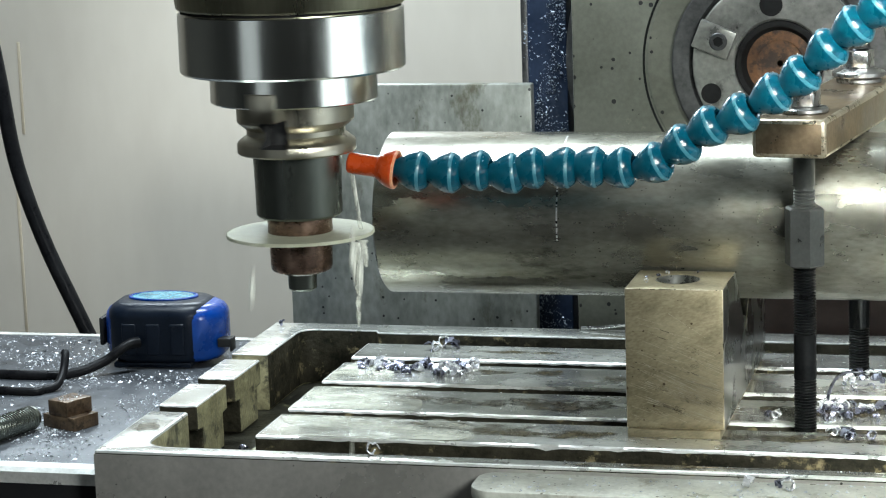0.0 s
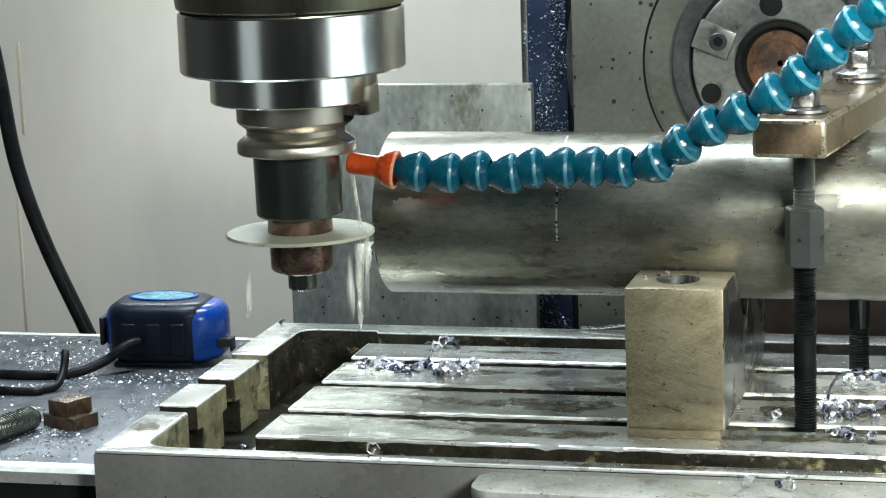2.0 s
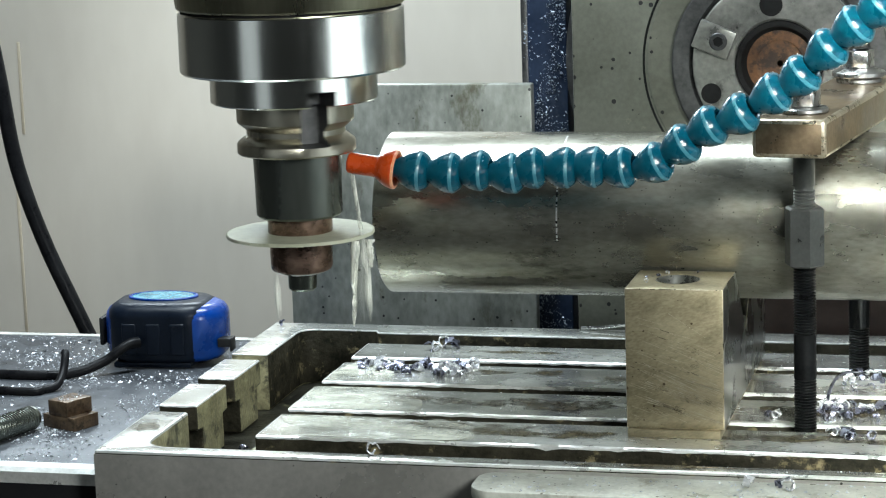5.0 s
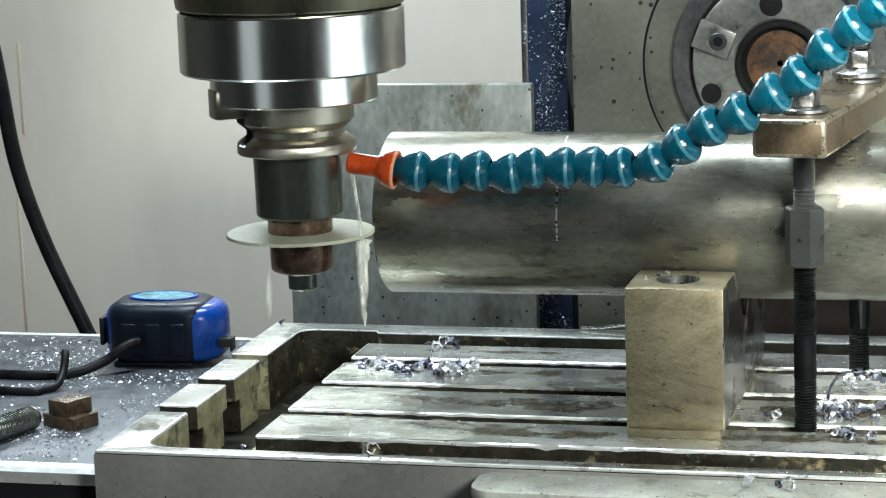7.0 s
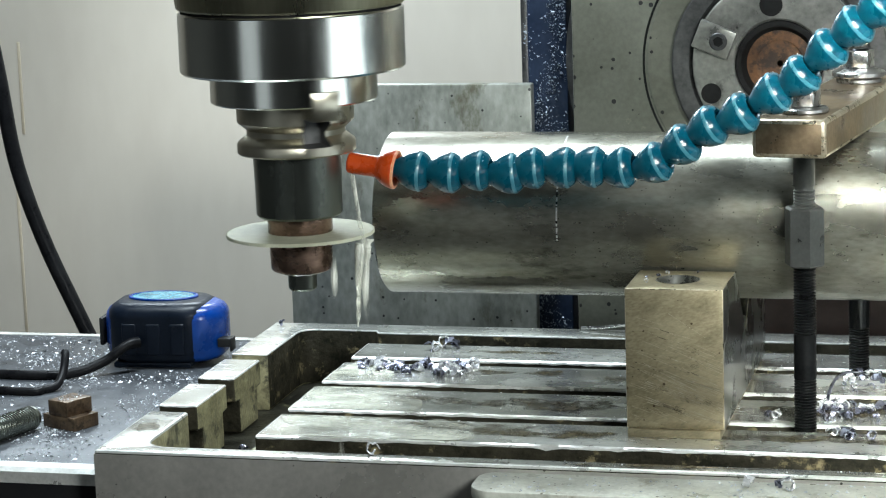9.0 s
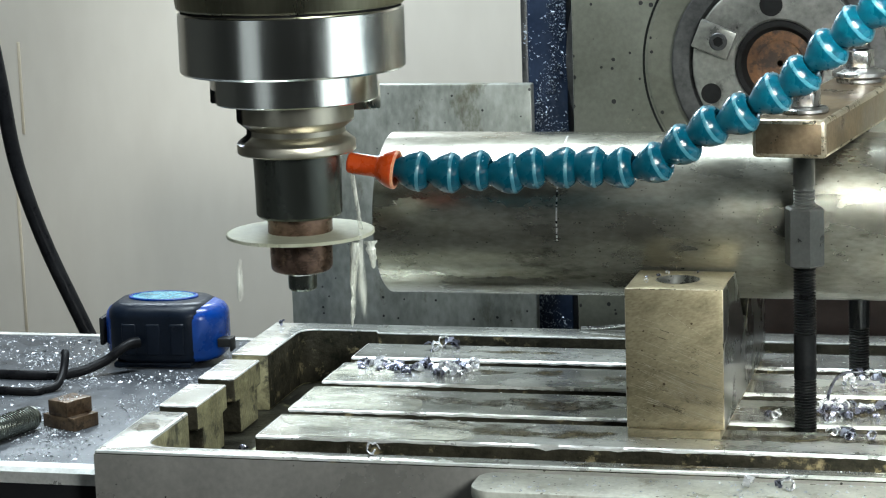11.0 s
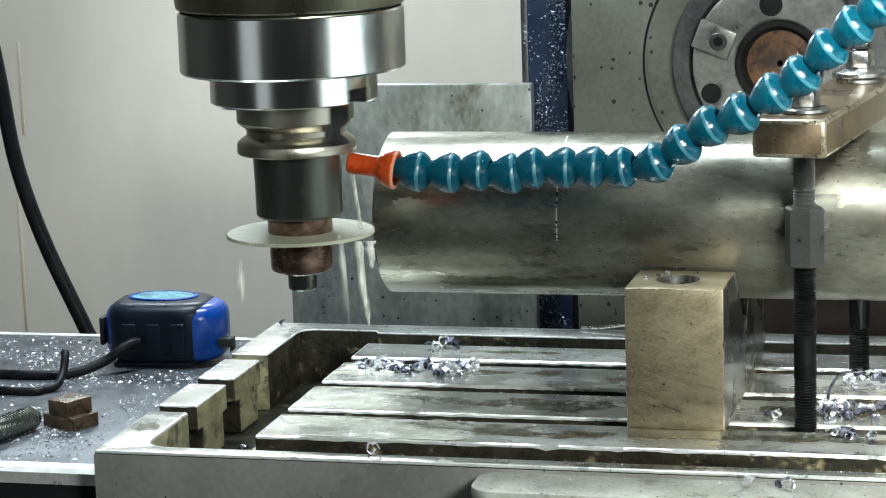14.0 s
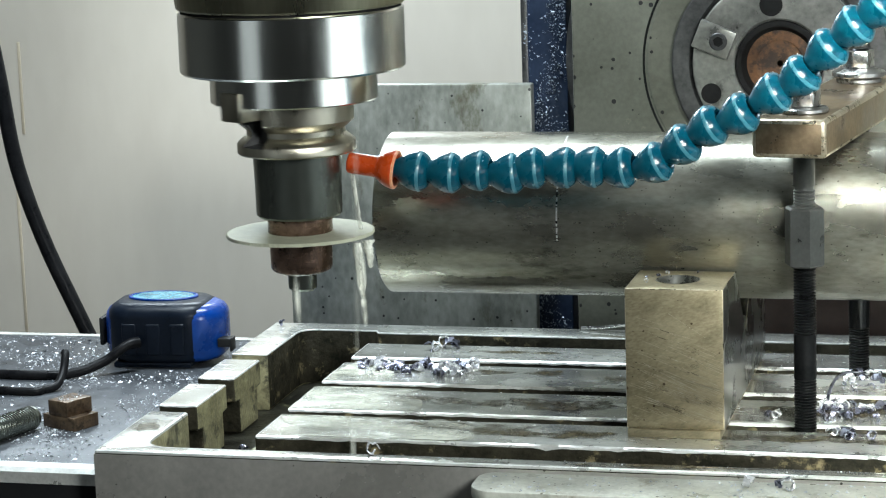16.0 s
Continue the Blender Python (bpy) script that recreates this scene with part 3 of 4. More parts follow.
part("post_edge", box(47.5, 53, 341, 400, -600, 420, 2), M_RINGS, t, "dull grey edge of the post")
t = thing("splash_plate", -28, 332, -600, "oily grey steel splash plate with dark specks", "steel plate")
part("plate", box(-114, 57, 326, 336, -600, 151, 1.5), M_PLATE, t)


# ---- spindle ----
NOTCH = (-90.0, 90.0)


def cut_angles(r, width, steps=96):
    """Angles round a turned part with doubled ones at the sides of the two drive slots."""
    half = math.degrees(math.asin(width / 2 / r))
    out = set()
    for i in range(steps):
        a = -180 + 360 * i / steps
        if all(abs(abs(a - c) - half) > 0.8 for c in NOTCH):
            out.add(round(a, 4))
    for c in NOTCH:
        for s in (-1, 1):
            out.add(round(c + s * (half + 0.05), 4)), out.add(round(c + s * (half - 0.05), 4))
    return [radians(a) for a in sorted(out)], half


def slot_radius(half, floor_r, z_test):
    def cut(r, z, a):
        d = math.degrees(a)
        if z_test(z) and any(abs(d - c) < half for c in NOTCH):
            return min(r, floor_r)
        return r
    return cut


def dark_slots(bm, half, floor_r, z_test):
    """Faces inside the drive slots take the second, darker material, which paints in the slots' shade."""
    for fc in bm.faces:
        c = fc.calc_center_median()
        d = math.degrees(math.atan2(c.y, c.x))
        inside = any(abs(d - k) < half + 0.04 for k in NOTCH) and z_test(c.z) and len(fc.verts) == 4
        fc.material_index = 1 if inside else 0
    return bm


def spindle_housing():
    t = thing("spindle_housing", 0, 0, 199.6, "polished steel spindle housing above the tool", "spindle housing")
    part("lower_ring", lathe([(20, 199.7), (58.6, 199.7), (59.8, 200.9), (59.8, 231.0), (59.0, 232.0), (20, 232.0)], 128), M_CHROME, t)
    # black band, its colour holding the shade of the groove
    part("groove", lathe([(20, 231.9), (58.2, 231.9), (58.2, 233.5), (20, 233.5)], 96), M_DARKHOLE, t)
    part("upper_ring", lathe([(20, 233.4), (59.4, 233.4), (60.4, 234.4), (63.5, 262), (66, 300), (75, 330), (75, 1250), (20, 1250)], 128), M_UPPER, t)


spindle_housing()
HOME = 17.9


def spindle_nose():
    t = thing("spindle_nose", 0, 0, 183.3, "turning spindle nose ring with one drive key and one empty slot", "spindle nose")
    angles, half = cut_angles(44.45, 15.0, 120)
    pr = [(24, 183.4), (43.6, 183.4), (44.45, 184.2), (44.45, 191.4), (44.45, 191.5), (44.45, 199.4), (24, 199.4)]
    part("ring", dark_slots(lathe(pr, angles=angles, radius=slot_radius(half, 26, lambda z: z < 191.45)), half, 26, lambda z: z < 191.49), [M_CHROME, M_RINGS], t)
    part("drive_key", box(-7.6, 7.6, -45.2, -26, 176.4, 191.6, 0.7), M_FLANGE, t, "grey steel drive key")
    return t


NOSE = spindle_nose()


def slitting_tool():
    t = thing("slitting_saw_tool", 0, 0, 80, "slitting saw on a steel tool holder, wet with milky coolant", "milling tool")
    angles, half = cut_angles(31.6, 15.5, 96)
    pr = [(22, 155.7), (30.8, 155.7), (31.6, 156.5), (31.6, 161.0), (31.0, 162.2), (26.3, 165.8), (26.3, 168.6), (30.4, 172.0), (31.2, 173.0), (31.2, 181.8), (30.4, 182.8), (21, 183.3)]
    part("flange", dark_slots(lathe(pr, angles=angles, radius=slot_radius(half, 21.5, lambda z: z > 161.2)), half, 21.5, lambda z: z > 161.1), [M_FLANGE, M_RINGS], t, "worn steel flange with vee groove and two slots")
    part("shank", lathe([(10, 121.4), (21.8, 121.4), (23.0, 122.7), (23.2, 140), (23.6, 156), (10, 156)], 96), M_OXIDE, t, "black oxide holder body")
    part("collar", lathe([(8, 112.6), (17.2, 112.6), (17.4, 113), (17.4, 121.0), (16.8, 121.6), (8, 121.6)], 72), M_COPPER, t)
    teeth, r = 96, 39.7
    outline = []
    for i in range(teeth):
        a = 2 * math.pi * i / teeth
        outline += [(r * math.cos(a), r * math.sin(a)), ((r - 1.1) * math.cos(a + 0.012), (r - 1.1) * math.sin(a + 0.012)), ((r - 0.5) * math.cos(a + 0.04), (r - 0.5) * math.sin(a + 0.04))]
    part("saw_blade", prism(outline, 110.9, 112.7, "z"), M_SAW, t, "thin round saw blade covered in cream coolant")
    part("lower_collar", lathe([(6, 91.1), (14.0, 91.1), (15.8, 92.0), (16.6, 93.6), (16.7, 96), (16.9, 110.9), (6, 110.9)], 72), M_COPPER, t)
    part("washer", lathe([(3, 90.2), (11.5, 90.2), (12, 90.7), (12, 91.2), (3, 91.2)], 48), M_WASHER, t)
    part("screw_head", lathe([(0.5, 80.6), (6.6, 80.6), (7.7, 81.8), (7.8, 90.3), (0.5, 90.3)], 40), M_OXIDE, t, "black socket screw head")
    return t


TOOL = slitting_tool()


# ---- coolant hose ----
HOSE_Y = 5.0
HOSE = [(51.7, 5, 145.4), (65, 5, 144.6), (82.5, 5, 143.8), (98.2, 5, 145.1), (115.5, 5, 143.7), (127.6, 5, 146.5), (144.2, 5, 146.9), (159.1, 5, 147.3), (174.8, 5, 147), (193.2, 1.5, 150.6), (207.8, -2, 160.7), (222.3, -5.5, 170.5), (238.5, -9, 177.3), (255.5, -12.5, 188), (269.4, -16, 197.6), (283.1, -19.5, 211), (296.3, -23, 222.5), (308.3, -26.5, 232.4), (321.2, -30, 243.9), (334, -33.5, 255.8)]


def segment_mesh():
    """One ball and cup link along +z: narrow at the start, flared cup at the end."""
    bm = lathe([(0.5, -14.4), (3.4, -14.0), (5.0, -12.6), (5.7, -11.4), (6.5, -9.8), (8.1, -7.8), (9.5, -5.2), (10.4, -2.6), (10.8, -0.4), (10.95, 0.8), (10.75, 1.8), (10.3, 2.6), (9.8, 3.4), (8.8, 4.8), (7.5, 5.8), (6.2, 6.2), (5.5, 4)], 40)
    for fc in bm.faces:
        c = fc.calc_center_median()
        fc.material_index = 1 if 0.8 < c.z < 2.3 and math.hypot(c.x, c.y) > 9 else 0
    return finish(bm, [M_HOSE, M_RIM], 40)


def coolant_hose():
    t = thing("coolant_hose", 57, HOSE_Y, 140, "teal jointed plastic coolant hose with an orange nozzle", "coolant hose")
    inv = chain(t).inverted()
    me = segment_mesh()
    rnd = random.Random(4)
    for i in range(1, len(HOSE) - 1):
        here = Vector(HOSE[i])
        along = (Vector(HOSE[i + 1]) - Vector(HOSE[i - 1])).normalized()
        along = (along + Vector((0, rnd.uniform(-0.03, 0.07), rnd.uniform(-0.07, 0.07)))).normalized()
        seg = new("hose_segment", me)
        seg.parent = t
        seg.matrix_basis = inv @ (Matrix.Translation(here * MM) @ along.to_track_quat("Z", "Y").to_matrix().to_4x4())
    bm = lathe([(3.6, -25.0), (5.0, -25.0), (5.6, -24.2), (5.8, -9.6), (6.6, -8.2), (8.2, -6.2), (9.5, -3.6), (10.3, -0.8), (10.5, 0.6), (10.2, 1.6), (9.4, 2.0), (8.6, 1.4), (7.4, -1)], 48)
    for fc in bm.faces:
        fc.material_index = 1 if fc.calc_center_median().z > 0.5 else 0
    tip = Vector((51.7, HOSE_Y, 145.4))
    along = Vector((24.5, 0, -3.6)).normalized()
    bmesh.ops.transform(bm, verts=bm.verts, matrix=Matrix.Translation(tip) @ along.to_track_quat("Z", "Y").to_matrix().to_4x4())
    part("nozzle", bm, [M_NOZZLE, M_NOZZLERIM], t, "orange plastic nozzle")


coolant_hose()


# ---- coolant ----
def stream():
    t = thing("coolant_stream", 33, HOSE_Y, 111.7, "thin milky coolant jet running from nozzle onto saw", "coolant", "coolant", "stuff")
    pts = smooth_path([(28.5, 5, 144.5), (29.0, 5.2, 138), (30.4, 5.8, 125), (31.6, 6.6, 114), (31.8, 6.8, 112.4)], 5)
    part("jet", sweep(pts, [2.0 - 0.5 * i / len(pts) for i in range(len(pts))], 12, 0.6), M_STREAK, t)
    return t


stream()


def strand(x, y, length, seed):
    """A hanging ribbon of coolant under the blade's rim."""
    rnd = random.Random(seed)
    t = thing("coolant_strand", x, y, 110, "milky coolant ribbon dripping off the saw blade", "coolant", "coolant", "stuff")
    n = 14
    pts = [(0.22 * math.sin(i * 0.7 + seed), 0.2 * math.cos(i * 1.3), -length * i / n) for i in range(n + 1)]
    rad = [max(0.25, 3.4 * (1 - 0.6 * i / n) * rnd.uniform(0.7, 1.15)) for i in range(n + 1)]
    rad[-1] = 0.5
    part("ribbon", sweep(pts, rad, 10, 0.7), M_STREAK, t, local=True)
    return t


STRANDS = [strand(35.6, -12.5, 46, 1), strand(37.4, -4, 15, 2)]


def drop(seed):
    rnd = random.Random(seed)
    t = thing("coolant_drop", 30, -15, 90, "falling streak of milky coolant below the saw", "coolant", "coolant", "stuff")
    n, length = 10, rnd.uniform(12, 42)
    pts = [(0.25 * math.sin(i + seed), 0.2 * math.cos(i * 1.7), length * (0.5 - i / n)) for i in range(n + 1)]
    big = rnd.uniform(1.3, 2.5)
    rad = [max(0.5, big * math.sin(math.pi * (i + 0.4) / (n + 0.8)) ** 0.7 * rnd.uniform(0.75, 1.15)) for i in range(n + 1)]
    part("streak", sweep(pts, rad, 8), M_STREAK, t, local=True)
    return t


DROPS = [drop(10 + i) for i in range(5)]


# ---- things on the ledge ----
def tape_measure():
    t = thing("tape_measure", -172, 232, -18, "black and blue pocket tape measure lying on the ledge", "tape measure", rz=4)

    def outline(x0, x1, d, r, k=8):
        pts = []
        for cx, cy, a0 in ((x1 - r, d - r, 0), (x0 + r, d - r, 90), (x0 + r, -d + r, 180), (x1 - r, -d + r, 270)):
            pts += [(cx + r * math.cos(radians(a0 + 90 * i / k)), cy + r * math.sin(radians(a0 + 90 * i / k))) for i in range(k + 1)]
        return pts

    def rounded(x0, x1, d, r, z0, z1, soft):
        """A flat solid with a rounded outline whose upper and lower edges are rounded over in steps."""
        bm = bmesh.new()
        rows = [(z0, soft)] + [(z0 + soft * (1 - math.cos(a)), soft * (1 - math.sin(a))) for a in (0.5, 1.0, 1.57)]
        rows += [(z1 - soft * (1 - math.cos(a)), soft * (1 - math.sin(a))) for a in (1.57, 1.2, 0.8, 0.4)] + [(z1, soft)]
        rings = [[bm.verts.new((x, y, z)) for x, y in outline(x0 + cut, x1 - cut, d - cut, max(r - cut * 0.6, 2))] for z, cut in rows]
        k = len(rings[0])
        for a, b in zip(rings, rings[1:]):
            for i in range(k):
                bm.faces.new((a[i], a[(i + 1) % k], b[(i + 1) % k], b[i]))
        bm.faces.new(rings[0]), bm.faces.new(rings[-1])
        return bm
    part("shell", rounded(-36, 43.5, 24, 20, 2.5, 40, 9), M_TAPEBLUE, t, "bright blue plastic shell", local=True, sharp=50)
    part("case", rounded(-33, 36, 26, 18, 2, 42, 9), M_TAPEBLK, t, "black ribbed rubber case", local=True, sharp=50)
    part("foot", box(-28, 24, -21, 21, 0, 3.4, 1), M_TAPEBLK, t, local=True)
    for name, pr, material, label in (("disc", [(0.5, 41.6), (21, 41.6), (21, 42.6), (20.4, 43.0), (0.5, 43.2)], M_TAPEDISC, "pale blue label disc, flattened to fit the view"),
                                      ("disc_ring", [(21.1, 41.5), (23.2, 41.5), (23.2, 42.7), (22.6, 43.2), (21.4, 43.2), (21.1, 42.7)], M_TAPEBLUE, "")):
        bm = lathe(pr, 56)
        # flattened along y so that the disc fits the camera's view
        bmesh.ops.transform(bm, verts=bm.verts, matrix=Matrix.Translation((1, 2, 0)) @ Matrix.Diagonal((1, 0.62, 1, 1)))
        part(name, bm, material, t, label, local=True)
    for x in (-15, 1, 17):
        part("grip_rib", box(x - 5, x + 5, -26.5, -23.5, 9, 30, 1.4, 4), M_TAPEBLK, t, local=True)
    part("hook", box(41, 50, -17, -7, 13, 18.5, 0.6), M_BLACK, t, "black tape end hook", local=True)
    part("hook_tip", box(49, 50.4, -17, -7, 10, 18.5, 0.4), M_BLACK, t, local=True)
    part("belt_clip", box(-38.6, -35.8, -14, 8, 13, 31, 0.6), M_BLACK, t, "black belt clip", local=True)


tape_measure()


def cords():
    t = thing("wrist_strap", -220, 190, -18, "black cord strap trailing from the tape measure over the ledge", "strap")
    pts = smooth_path([(-178.0, 203, 0.5), (-184, 196, -0.5), (-196, 188, -9), (-213, 178, -14.5), (-240, 172, -15.3), (-300, 176, -15.3), (-400, 190, -15.3)], 8)
    part("cord", sweep(pts, [3.2 if i > 6 else 3.6 for i in range(len(pts))], 12), M_STRAP, t)
    pts = smooth_path([(-213, 165, 2.0), (-211.5, 163, 0.5), (-210.5, 156, -8), (-211, 146, -14.5), (-216, 138, -15.5), (-228, 132, -15.6), (-300, 140, -15.6), (-400, 150, -15.6)], 8)
    part("cord", sweep(pts, 2.6, 12), M_STRAP, t)
    t = thing("hanging_cable", -340, 450, -600, "thick black cable hanging down before the wall", "cable")
    pts = smooth_path([(-402, 450, 420), (-388, 450, 230), (-376, 450, 140), (-367, 450, 77), (-348, 450, 16.5), (-318, 450, -52), (-280, 450, -140), (-240, 450, -600)], 10)
    part("sheath", sweep(pts, 5.8, 14), M_STRAP, t)


cords()


def tee_nut():
    t = thing("tee_nut", -168, 66, -18, "dark oily steel tee nut lying on the ledge", "tee nut", rz=-24)
    part("base", box(-13, 13, -10, 10, 0, 8, 0.6), M_RUSTY, t, local=True)
    part("neck", box(-8, 8, -10, 10, 8, 17, 0.6), M_RUSTY, t, local=True)
    t = thing("threaded_rod_piece", -200, 30, -18, "short chip covered steel rod lying on the ledge", "steel rod")
    bm = lathe([(0.4, 0)] + thread(7.2, 0.5, 60, 2.0, 0.6) + [(0.4, 61)], 36)
    a, b = Vector((-205, -2, -10.6)), Vector((-184, 66, -10.6))
    bmesh.ops.transform(bm, verts=bm.verts, matrix=Matrix.Translation(a) @ (b - a).to_track_quat("Z", "Y").to_matrix().to_4x4())
    part("rod", bm, M_OXIDE, t)


tee_nut()


# ---- chips ----
def chip_mesh(seed, material):
    """A curled shaving: a ribbon wound in a short irregular coil, with thickness."""
    rnd = random.Random(seed)
    bm = bmesh.new()
    n = 12
    turn, r0, wide = rnd.uniform(3.4, 7.5), rnd.uniform(1.7, 2.9), rnd.uniform(2.6, 4.8)
    rows = []
    for i in range(n + 1):
        a = turn * i / n
        r = r0 * (1 - 0.35 * i / n) * rnd.uniform(0.85, 1.15)
        w = wide * (0.45 + 0.55 * math.sin(math.pi * (i + 0.6) / (n + 1.2))) * rnd.uniform(0.75, 1.1)
        lift = 0.5 * i / n * wide
        rows.append([bm.verts.new((q * math.cos(a), s * w / 2 + lift, r0 + q * math.sin(a))) for q, s in ((r, -1), (r, 1), (r - 0.45, 1), (r - 0.45, -1))])
    for a, b in zip(rows, rows[1:]):
        for j in range(4):
            bm.faces.new((a[j], a[(j + 1) % 4], b[(j + 1) % 4], b[j]))
    bm.faces.new(rows[0]), bm.faces.new(rows[-1])
    low = min(v.co.z for v in bm.verts)
    for v in bm.verts:
        v.co.z -= low
    return finish(bm, material, 50)


CHIPS = [chip_mesh(50 + i, M_CHIP if i % 3 == 0 else M_CHIPDARK) for i in range(9)]


def chip(x, y, z, size, rnd):
    ob = new("metal_chip", rnd.choice(CHIPS))
    ob.matrix_world = pose(x * MM, y * MM, z * MM, rnd.uniform(-25, 25), rnd.uniform(-25, 25), rnd.uniform(0, 360)) @ Matrix.Scale(size * 1.2, 4)
    low = min((ob.matrix_world @ v.co).z for v in ob.data.vertices)
    ob.location.z += z * MM - low
    tagged(ob, "small bright curled steel chip lying on the table", "metal chip", "loose chips")


def all_chips():
    rnd = random.Random(7)
    for x, y, z, s in ((26, 211, 0, 1.5), (29, 208, 0, 1.2), (23, 208, 0, 1.2), (14, 203, 0, 1.2), (19.5, 201, 0, 1.1), (53.5, 160, 0, 1.2), (50, 152, 0, 1.25), (34, 143, 0, 1.2), (45.7, -36.5, 0, 1.2), (265.5, -58, -3.5, 1.5), (262, -56, -3.5, 1.0),
                       (246, -58, -3.5, 1.1), (286, 30, 0, 1.5), (287, 26, 0, 1.2), (299.5, 27, 0, 1.5), (278, 29, 0, 1.2), (281, 32, 0, 1.0), (-99, 262, 0, 0.9), (300, 85, 0, 1.4), (292, 78, 0, 1.2), (279, 86, 0, 1.3), (284, 92, 0, 1.1),
                       (181, 36, 80.3, 0.4), (184, 52, 80.3, 0.45), (188, 60, 80.3, 0.35), (179, 47, 80.3, 0.3), (205, 62, 80.3, 0.3), (276, 72, 0, 1.2), (272, 66, 0, 1.0), (283, 68, 0, 1.3), (245, 64, 0, 1.2), (242, 66, 0, 0.9)):
        chip(x, y, z, s, rnd)
    for _ in range(72):
        chip(rnd.uniform(-16, 54), rnd.gauss(152, 6), 0, rnd.uniform(0.6, 1.35), rnd)
    for _ in range(24):
        chip(rnd.uniform(266, 305), rnd.gauss(82, 9), 0, rnd.uniform(0.6, 1.4), rnd)
    for _ in range(24):
        chip(rnd.uniform(274, 308), rnd.uniform(120, 180), 0, rnd.uniform(0.5, 1.1), rnd)
    for _ in range(14):
        chip(rnd.uniform(-74, -50), rnd.uniform(20, 90), DEPTH, rnd.uniform(0.6, 1.3), rnd)


all_chips()
t = thing("long_curled_chip", 280, 110, 0, "long arched steel shaving standing on the table", "metal chip")
part("shaving", sweep(smooth_path([(271, 92, 0.6), (271, 95, 6), (274, 102, 13), (280, 108, 16), (287, 112, 15), (291, 114, 12)], 5), 1.5, 8, 0.35), M_CHIPDARK, t)
t = thing("bright_wire", 116, 266, 0, "thin bright steel wire lying on the table rim", "wire")
part("wire", sweep([(98, 270, 0.9), (112, 267, 2.4), (130, 263, 5.4), (160, 256, 10.0)], 1.0, 8), M_WASHER, t)


def swarf(name, label, spots, material):
    """Many tiny flakes in one mesh; spots gives (place, normal axis, size)."""
    rnd = random.Random(21)
    bm = bmesh.new()
    for (x, y, z), axis, s in spots:
        spin = Matrix.Rotation(rnd.uniform(0, 6.28), 4, "Z")
        tilt = Matrix.Rotation(rnd.uniform(-0.6, 0.6), 4, "X")
        up = Matrix.Identity(4) if axis == "z" else Matrix.Rotation(radians(90), 4, "X")
        m = Matrix.Translation((x, y, z)) @ up @ spin @ tilt
        q = [Vector((rnd.uniform(-1, 1) * s, rnd.uniform(-1, 1) * s * 0.7, 0)) for _ in range(3)] + [Vector((0, 0, s * 0.5))]
        vs = [bm.verts.new(m @ p) for p in q]
        for a, b, c in ((0, 1, 2), (0, 1, 3), (1, 2, 3), (2, 0, 3)):
            bm.faces.new((vs[a], vs[b], vs[c]))
    ob = part(name, bm, material, None)
    tagged(ob, label, "metal swarf", "", "stuff")


def all_swarf():
    rnd = random.Random(11)
    spots = []
    for i in range(1, len(HOSE) - 1):
        here = Vector(HOSE[i])
        along = (Vector(HOSE[i + 1]) - Vector(HOSE[i - 1])).normalized()
        side = along.cross(Vector((0, -1, 0))).normalized()
        front = side.cross(along)
        for _ in range(16):
            a, r = rnd.uniform(-0.9, 1.9), rnd.uniform(8.6, 10.6)
            p = here + along * (3.2 + (10.6 - r) * 0.6) + (side * math.cos(a) * -1 - front * math.sin(a)) * r
            spots.append((tuple(p), "z", rnd.choice((0.3, 0.4, 0.5, 0.8))))
    swarf("hose_swarf", "fine bright chips stuck to the hose links", spots, M_FLAKE)
    spots = []
    for _ in range(12000):
        x, y = rnd.uniform(-330, -112), rnd.uniform(-20, 290)
        if noise.noise(Vector((x * 0.02, y * 0.02, 3))) + rnd.uniform(-0.4, 0.4) > 0.1:
            spots.append(((x, y, -17.9), "z", rnd.choice((0.5, 0.6, 0.8, 1.1, 1.5, 2.0))))
    for _ in range(70):
        spots.append(((-168 + rnd.uniform(-7, 5), 66 + rnd.uniform(-8, 8), -0.9), "z", rnd.choice((0.5, 0.7, 1.0))))
    swarf("ledge_swarf", "fine silvery metal chips scattered over the ledge", spots, M_FLAKE)
    spots = []
    for _ in range(4200):
        x, z = rnd.uniform(50, 78), rnd.uniform(-20, 215)
        if noise.noise(Vector((x * 0.06, z * 0.03, 9))) + rnd.uniform(-0.3, 0.3) > 0.0:
            spots.append(((x, 339.8, z), "y", rnd.choice((0.5, 0.6, 0.8, 1.1, 1.6))))
    swarf("post_swarf", "fine silvery chips stuck to the dark blue post", spots, M_DUST)
    spots = []
    for _ in range(420):
        y0, y1 = rnd.choice(((181, 219), (118, 167), (53, 104), (-5, 39), (-45, -33)))
        spots.append(((rnd.uniform(-20, 320), rnd.uniform(y0, y1), 0.05), "z", rnd.choice((0.25, 0.35, 0.5, 0.8))))
    for _ in range(240):
        spots.append(((rnd.uniform(112, 330), rnd.uniform(-80, -48), -3.45), "z", rnd.choice((0.5, 0.8, 1.2, 2.0))))
    swarf("table_swarf", "tiny bright chips scattered over the table slats", spots, M_FLAKE)


all_swarf()


def near_slat(y):
    """The edges of the slat, rim or strip on which a film lies."""
    return next(((a, b) for a, b in ((-81, -47), (-44, -34), (-4.5, 38), (54, 103), (119, 166), (182, 218)) if a - 4 <= y <= b + 4), (y - 20, y + 20))


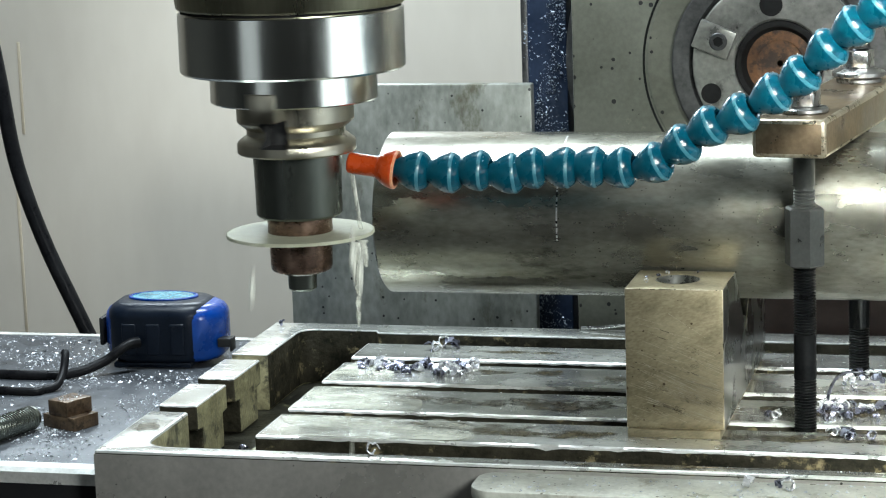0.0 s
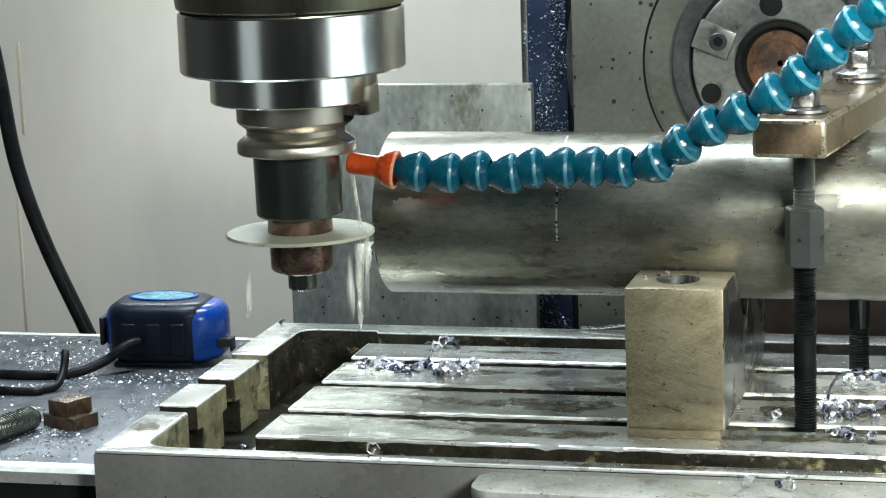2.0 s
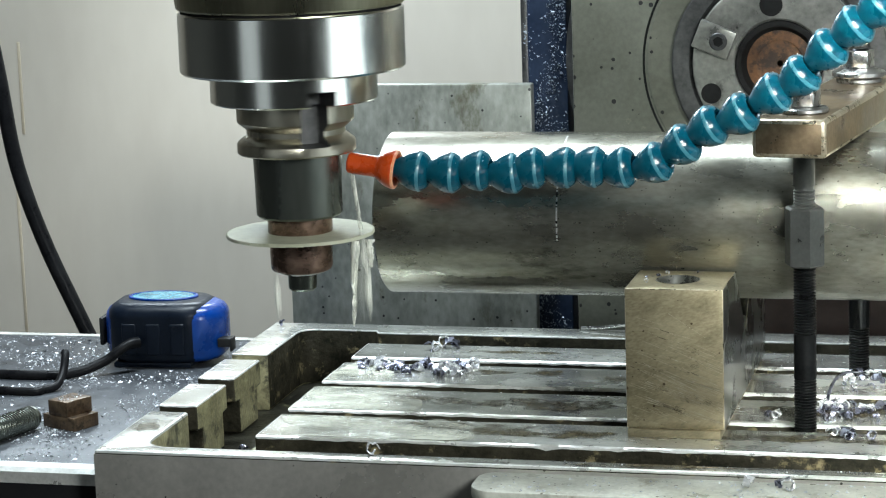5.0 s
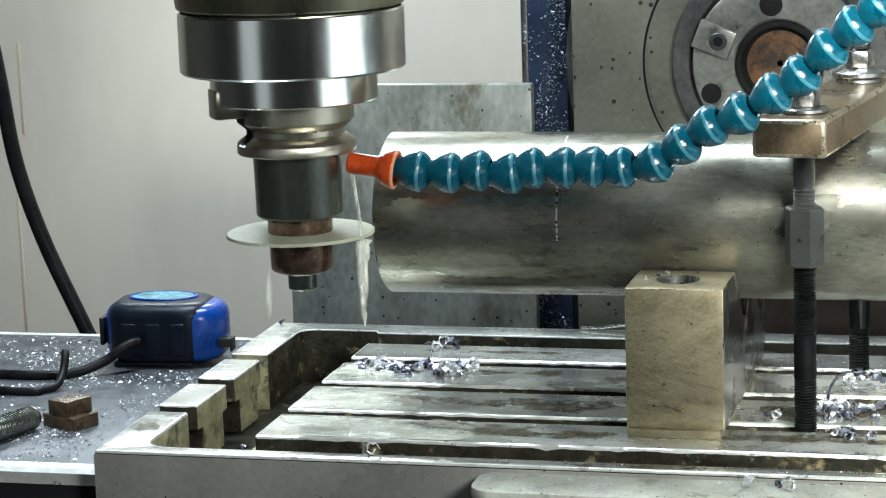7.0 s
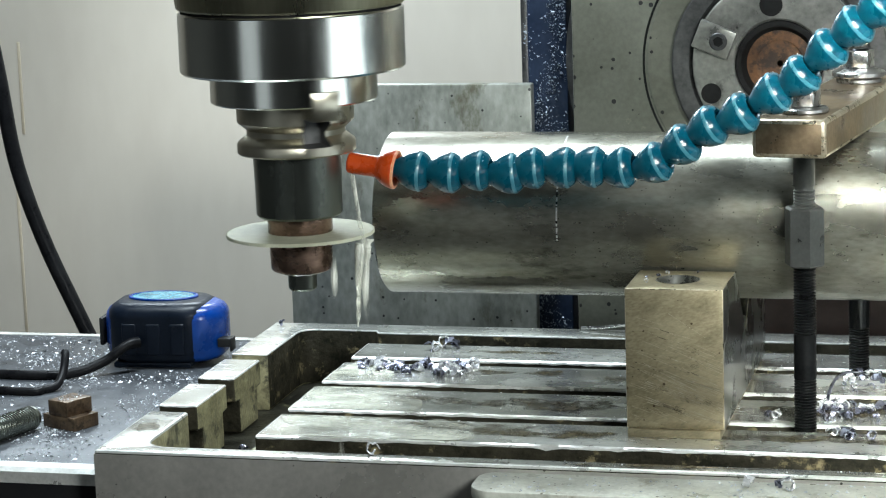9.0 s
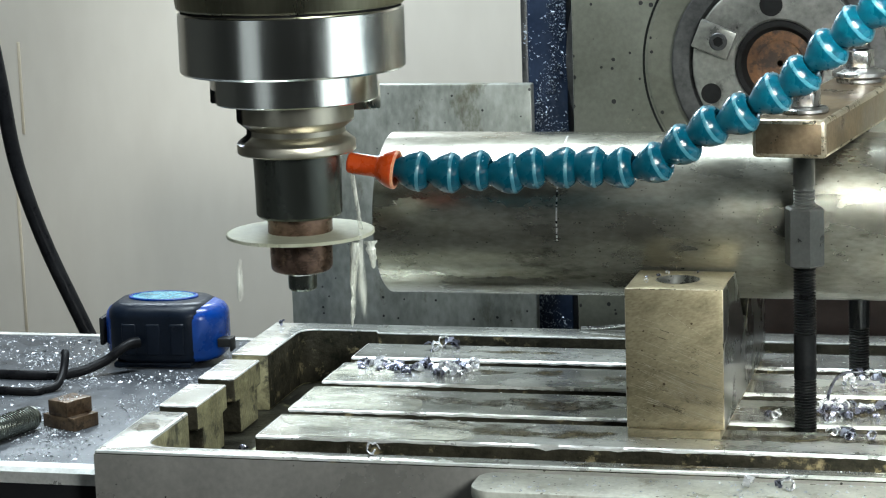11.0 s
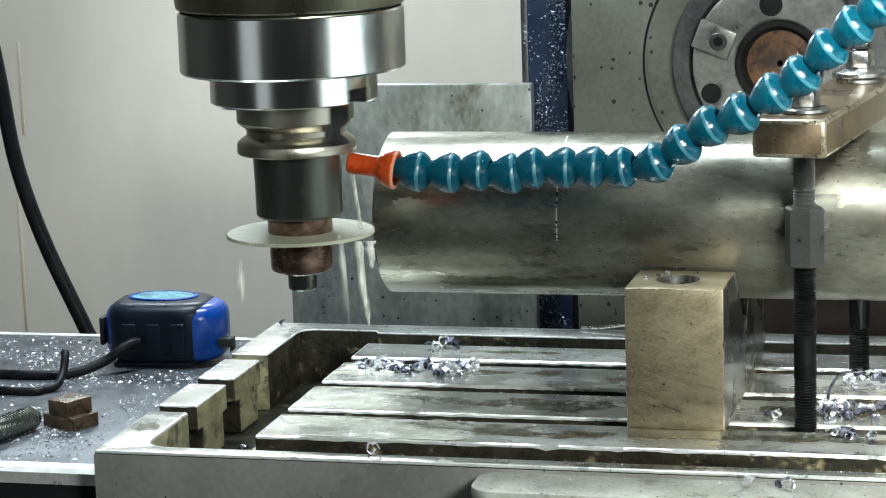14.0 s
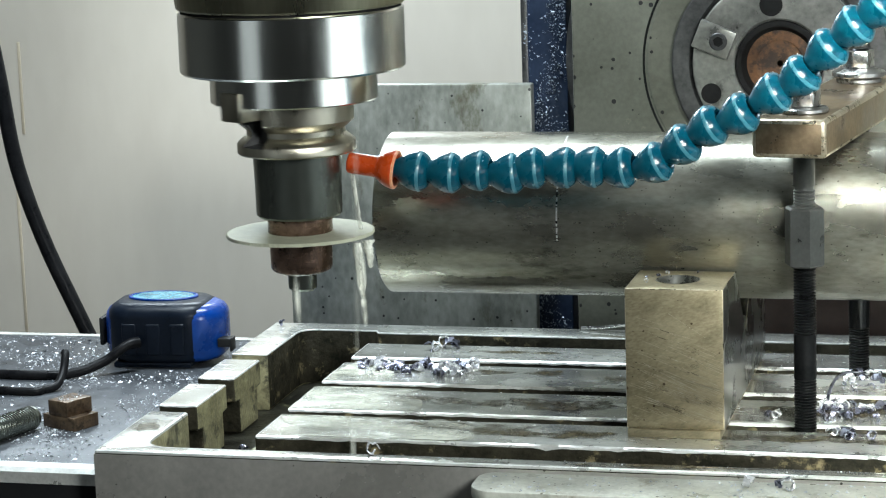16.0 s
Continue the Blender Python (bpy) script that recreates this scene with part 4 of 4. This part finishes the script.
def film_patch(name, label, category, x, y, rx, ry, seed, material, z):
    """A thin irregular film lying on the iron: liquid, with shade or glare painted in."""
    rnd = random.Random(seed)
    n = 40
    ph = [rnd.uniform(0, 6.28) for _ in range(5)]
    pts = []
    for i in range(n):
        a = 2 * math.pi * i / n
        k = 1 + 0.22 * math.sin(2 * a + ph[0]) + 0.16 * math.sin(3 * a + ph[1]) + 0.12 * math.sin(5 * a + ph[2]) + 0.1 * math.sin(9 * a + ph[3]) + 0.06 * math.sin(14 * a + ph[4])
        pts.append((x + rx * k * math.cos(a), y + ry * k * math.sin(a)))
    pts = [(max(px, -28.5) if px < 0 and px > -70 else px, min(max(py, lo), hi)) for px, py in pts for lo, hi in [near_slat(y)]]
    ob = part(name, prism(pts, z - 0.02, z, "z"), material, None)
    tagged(ob, label, category, category + "s", "stuff")


# some patches by the vee block and under the tube paint in their shade
for i, (x, y, rx, ry) in enumerate(((74, 203, 20, 4), (46, 204, 6, 2), (66, 150, 15, 4.5), (100, 152, 12, 5), (44, 82, 28, 8), (105, 82, 26, 10), (130, 76, 22, 14), (80, 76, 14, 4), (96, 22, 36, 9), (136, 14, 22, 6),
                     (60, 30, 16, 4), (150, 20, 12, 6), (246, 22, 20, 7), (280, 24, 24, 8), (255, 78, 16, 12), (290, 80, 18, 12), (150, 140, 16, 9), (8, 14, 14, 3), (-6, 80, 12, 3), (200, -39, 40, 3), (-96, 0, 6, 12))):
    film_patch("oil_and_shade_film", "thin brown film on the table, dirty oil and painted shade", "oil stain", x, y, rx, ry, int(x * 7 + y), M_OIL, (-3.5 if y < -47 else 0.0) + 0.06 + 0.03 * i)


# coolant on the left slat ends, spread wide to paint their glare
for i, (x, y, rx, ry) in enumerate(((26, 16, 60, 60), (2, 78, 38, 60), (-12, 142, 22, 50))):
    film_patch("coolant_glare_film", "thin milky film on the slat, coolant with painted glare", "coolant film", x, y, rx, ry, 300 + i, M_COOLANT, 0.76 + 0.03 * i)


# ---- what moves ----
def puddle(x, y, rx, ry, seed):
    rnd = random.Random(seed)
    ph = [rnd.uniform(0, 6.28) for _ in range(4)]
    pts = []
    for i in range(48):
        a = 2 * math.pi * i / 48
        k = 1 + 0.14 * math.sin(2 * a + ph[0]) + 0.10 * math.sin(3 * a + ph[1]) + 0.07 * math.sin(7 * a + ph[2]) + 0.04 * math.sin(11 * a + ph[3])
        pts.append((x + rx * k * math.cos(a), y + ry * k * math.sin(a)))
    ob = part("coolant_puddle", prism(pts, DEPTH - 0.1, DEPTH + 8.0, "z", 1.5), M_PUDDLE, None)
    tagged(ob, "shallow milky coolant puddle lying in the table gutter", "coolant puddle", "", "stuff")


puddle(-43, 55, 13, 80, 5)


def turn_fit(t):
    """Slow offset, in degrees, that fits the spindle's turn to the camera's view."""
    rows = ((0.0, -6.0), (0.6, -6.5), (1.1, -2.5), (4.0, 0.0), (7.9, 2.5), (8.5, 11.0), (9.0, 10.0), (9.2, 5.0), (12.5, 6.0), (14.7, -1.0), (16.0, -2.0))
    return float(np.interp(t, [r[0] for r in rows], [r[1] for r in rows]))


def motions():
    turns = []
    for i in range(161):
        t = i / 10
        angle = HOME - 6.0 - 316.8 * (t - 1.1) + turn_fit(t)
        turns.append((t, angle))
    walk(NOSE, [(t, pose(0, 0, 0.1833, 0, 0, a)) for t, a in turns])
    walk(TOOL, [(t, pose(0, 0, 0.080, 0, 0, a)) for t, a in turns])
    rnd = random.Random(3)
    for ob in STRANDS:
        x, y, z = ob.location
        rows, t = [], 0.0
        while t <= CLIP + 0.01:
            rows.append((t, pose(x + rnd.uniform(-0.0022, 0.0022), y + rnd.uniform(-0.002, 0.002), z - rnd.uniform(0.0, 0.002), rnd.uniform(-4, 4), rnd.uniform(-7, 5), rnd.uniform(0, 40))))
            t += 0.1
        walk(ob, rows)
    for k, ob in enumerate(DROPS):
        rows, f = [], 0
        last = frame(CLIP) - 1
        f = -rnd.randint(0, 5)
        while f <= last:
            # one fall from the blade's rim down into the gutter
            deg = rnd.gauss(-20, 9) if k < 3 else rnd.gauss(-35, 14) if k < 4 else rnd.uniform(-190, -40)
            x0, y0 = 0.0385 * math.cos(radians(deg)), 0.0385 * math.sin(radians(deg))
            vx, vy, v = rnd.uniform(-0.08, 0.05), rnd.uniform(-0.06, 0.0), rnd.uniform(0.15, 0.45)
            lean = rnd.uniform(-6, 6)
            step = 0
            while True:
                s = step / FPS
                z = 0.104 - v * s - 4.9 * s * s
                z = max(z, -0.075)
                if 0 <= f <= last:
                    rows.append((f / FPS, pose(x0 + vx * s, y0 + vy * s, z, 0, lean, 0)))
                f += 1
                step += 1
                if z <= -0.05 or f > last:
                    break
        walk(ob, rows)


motions()
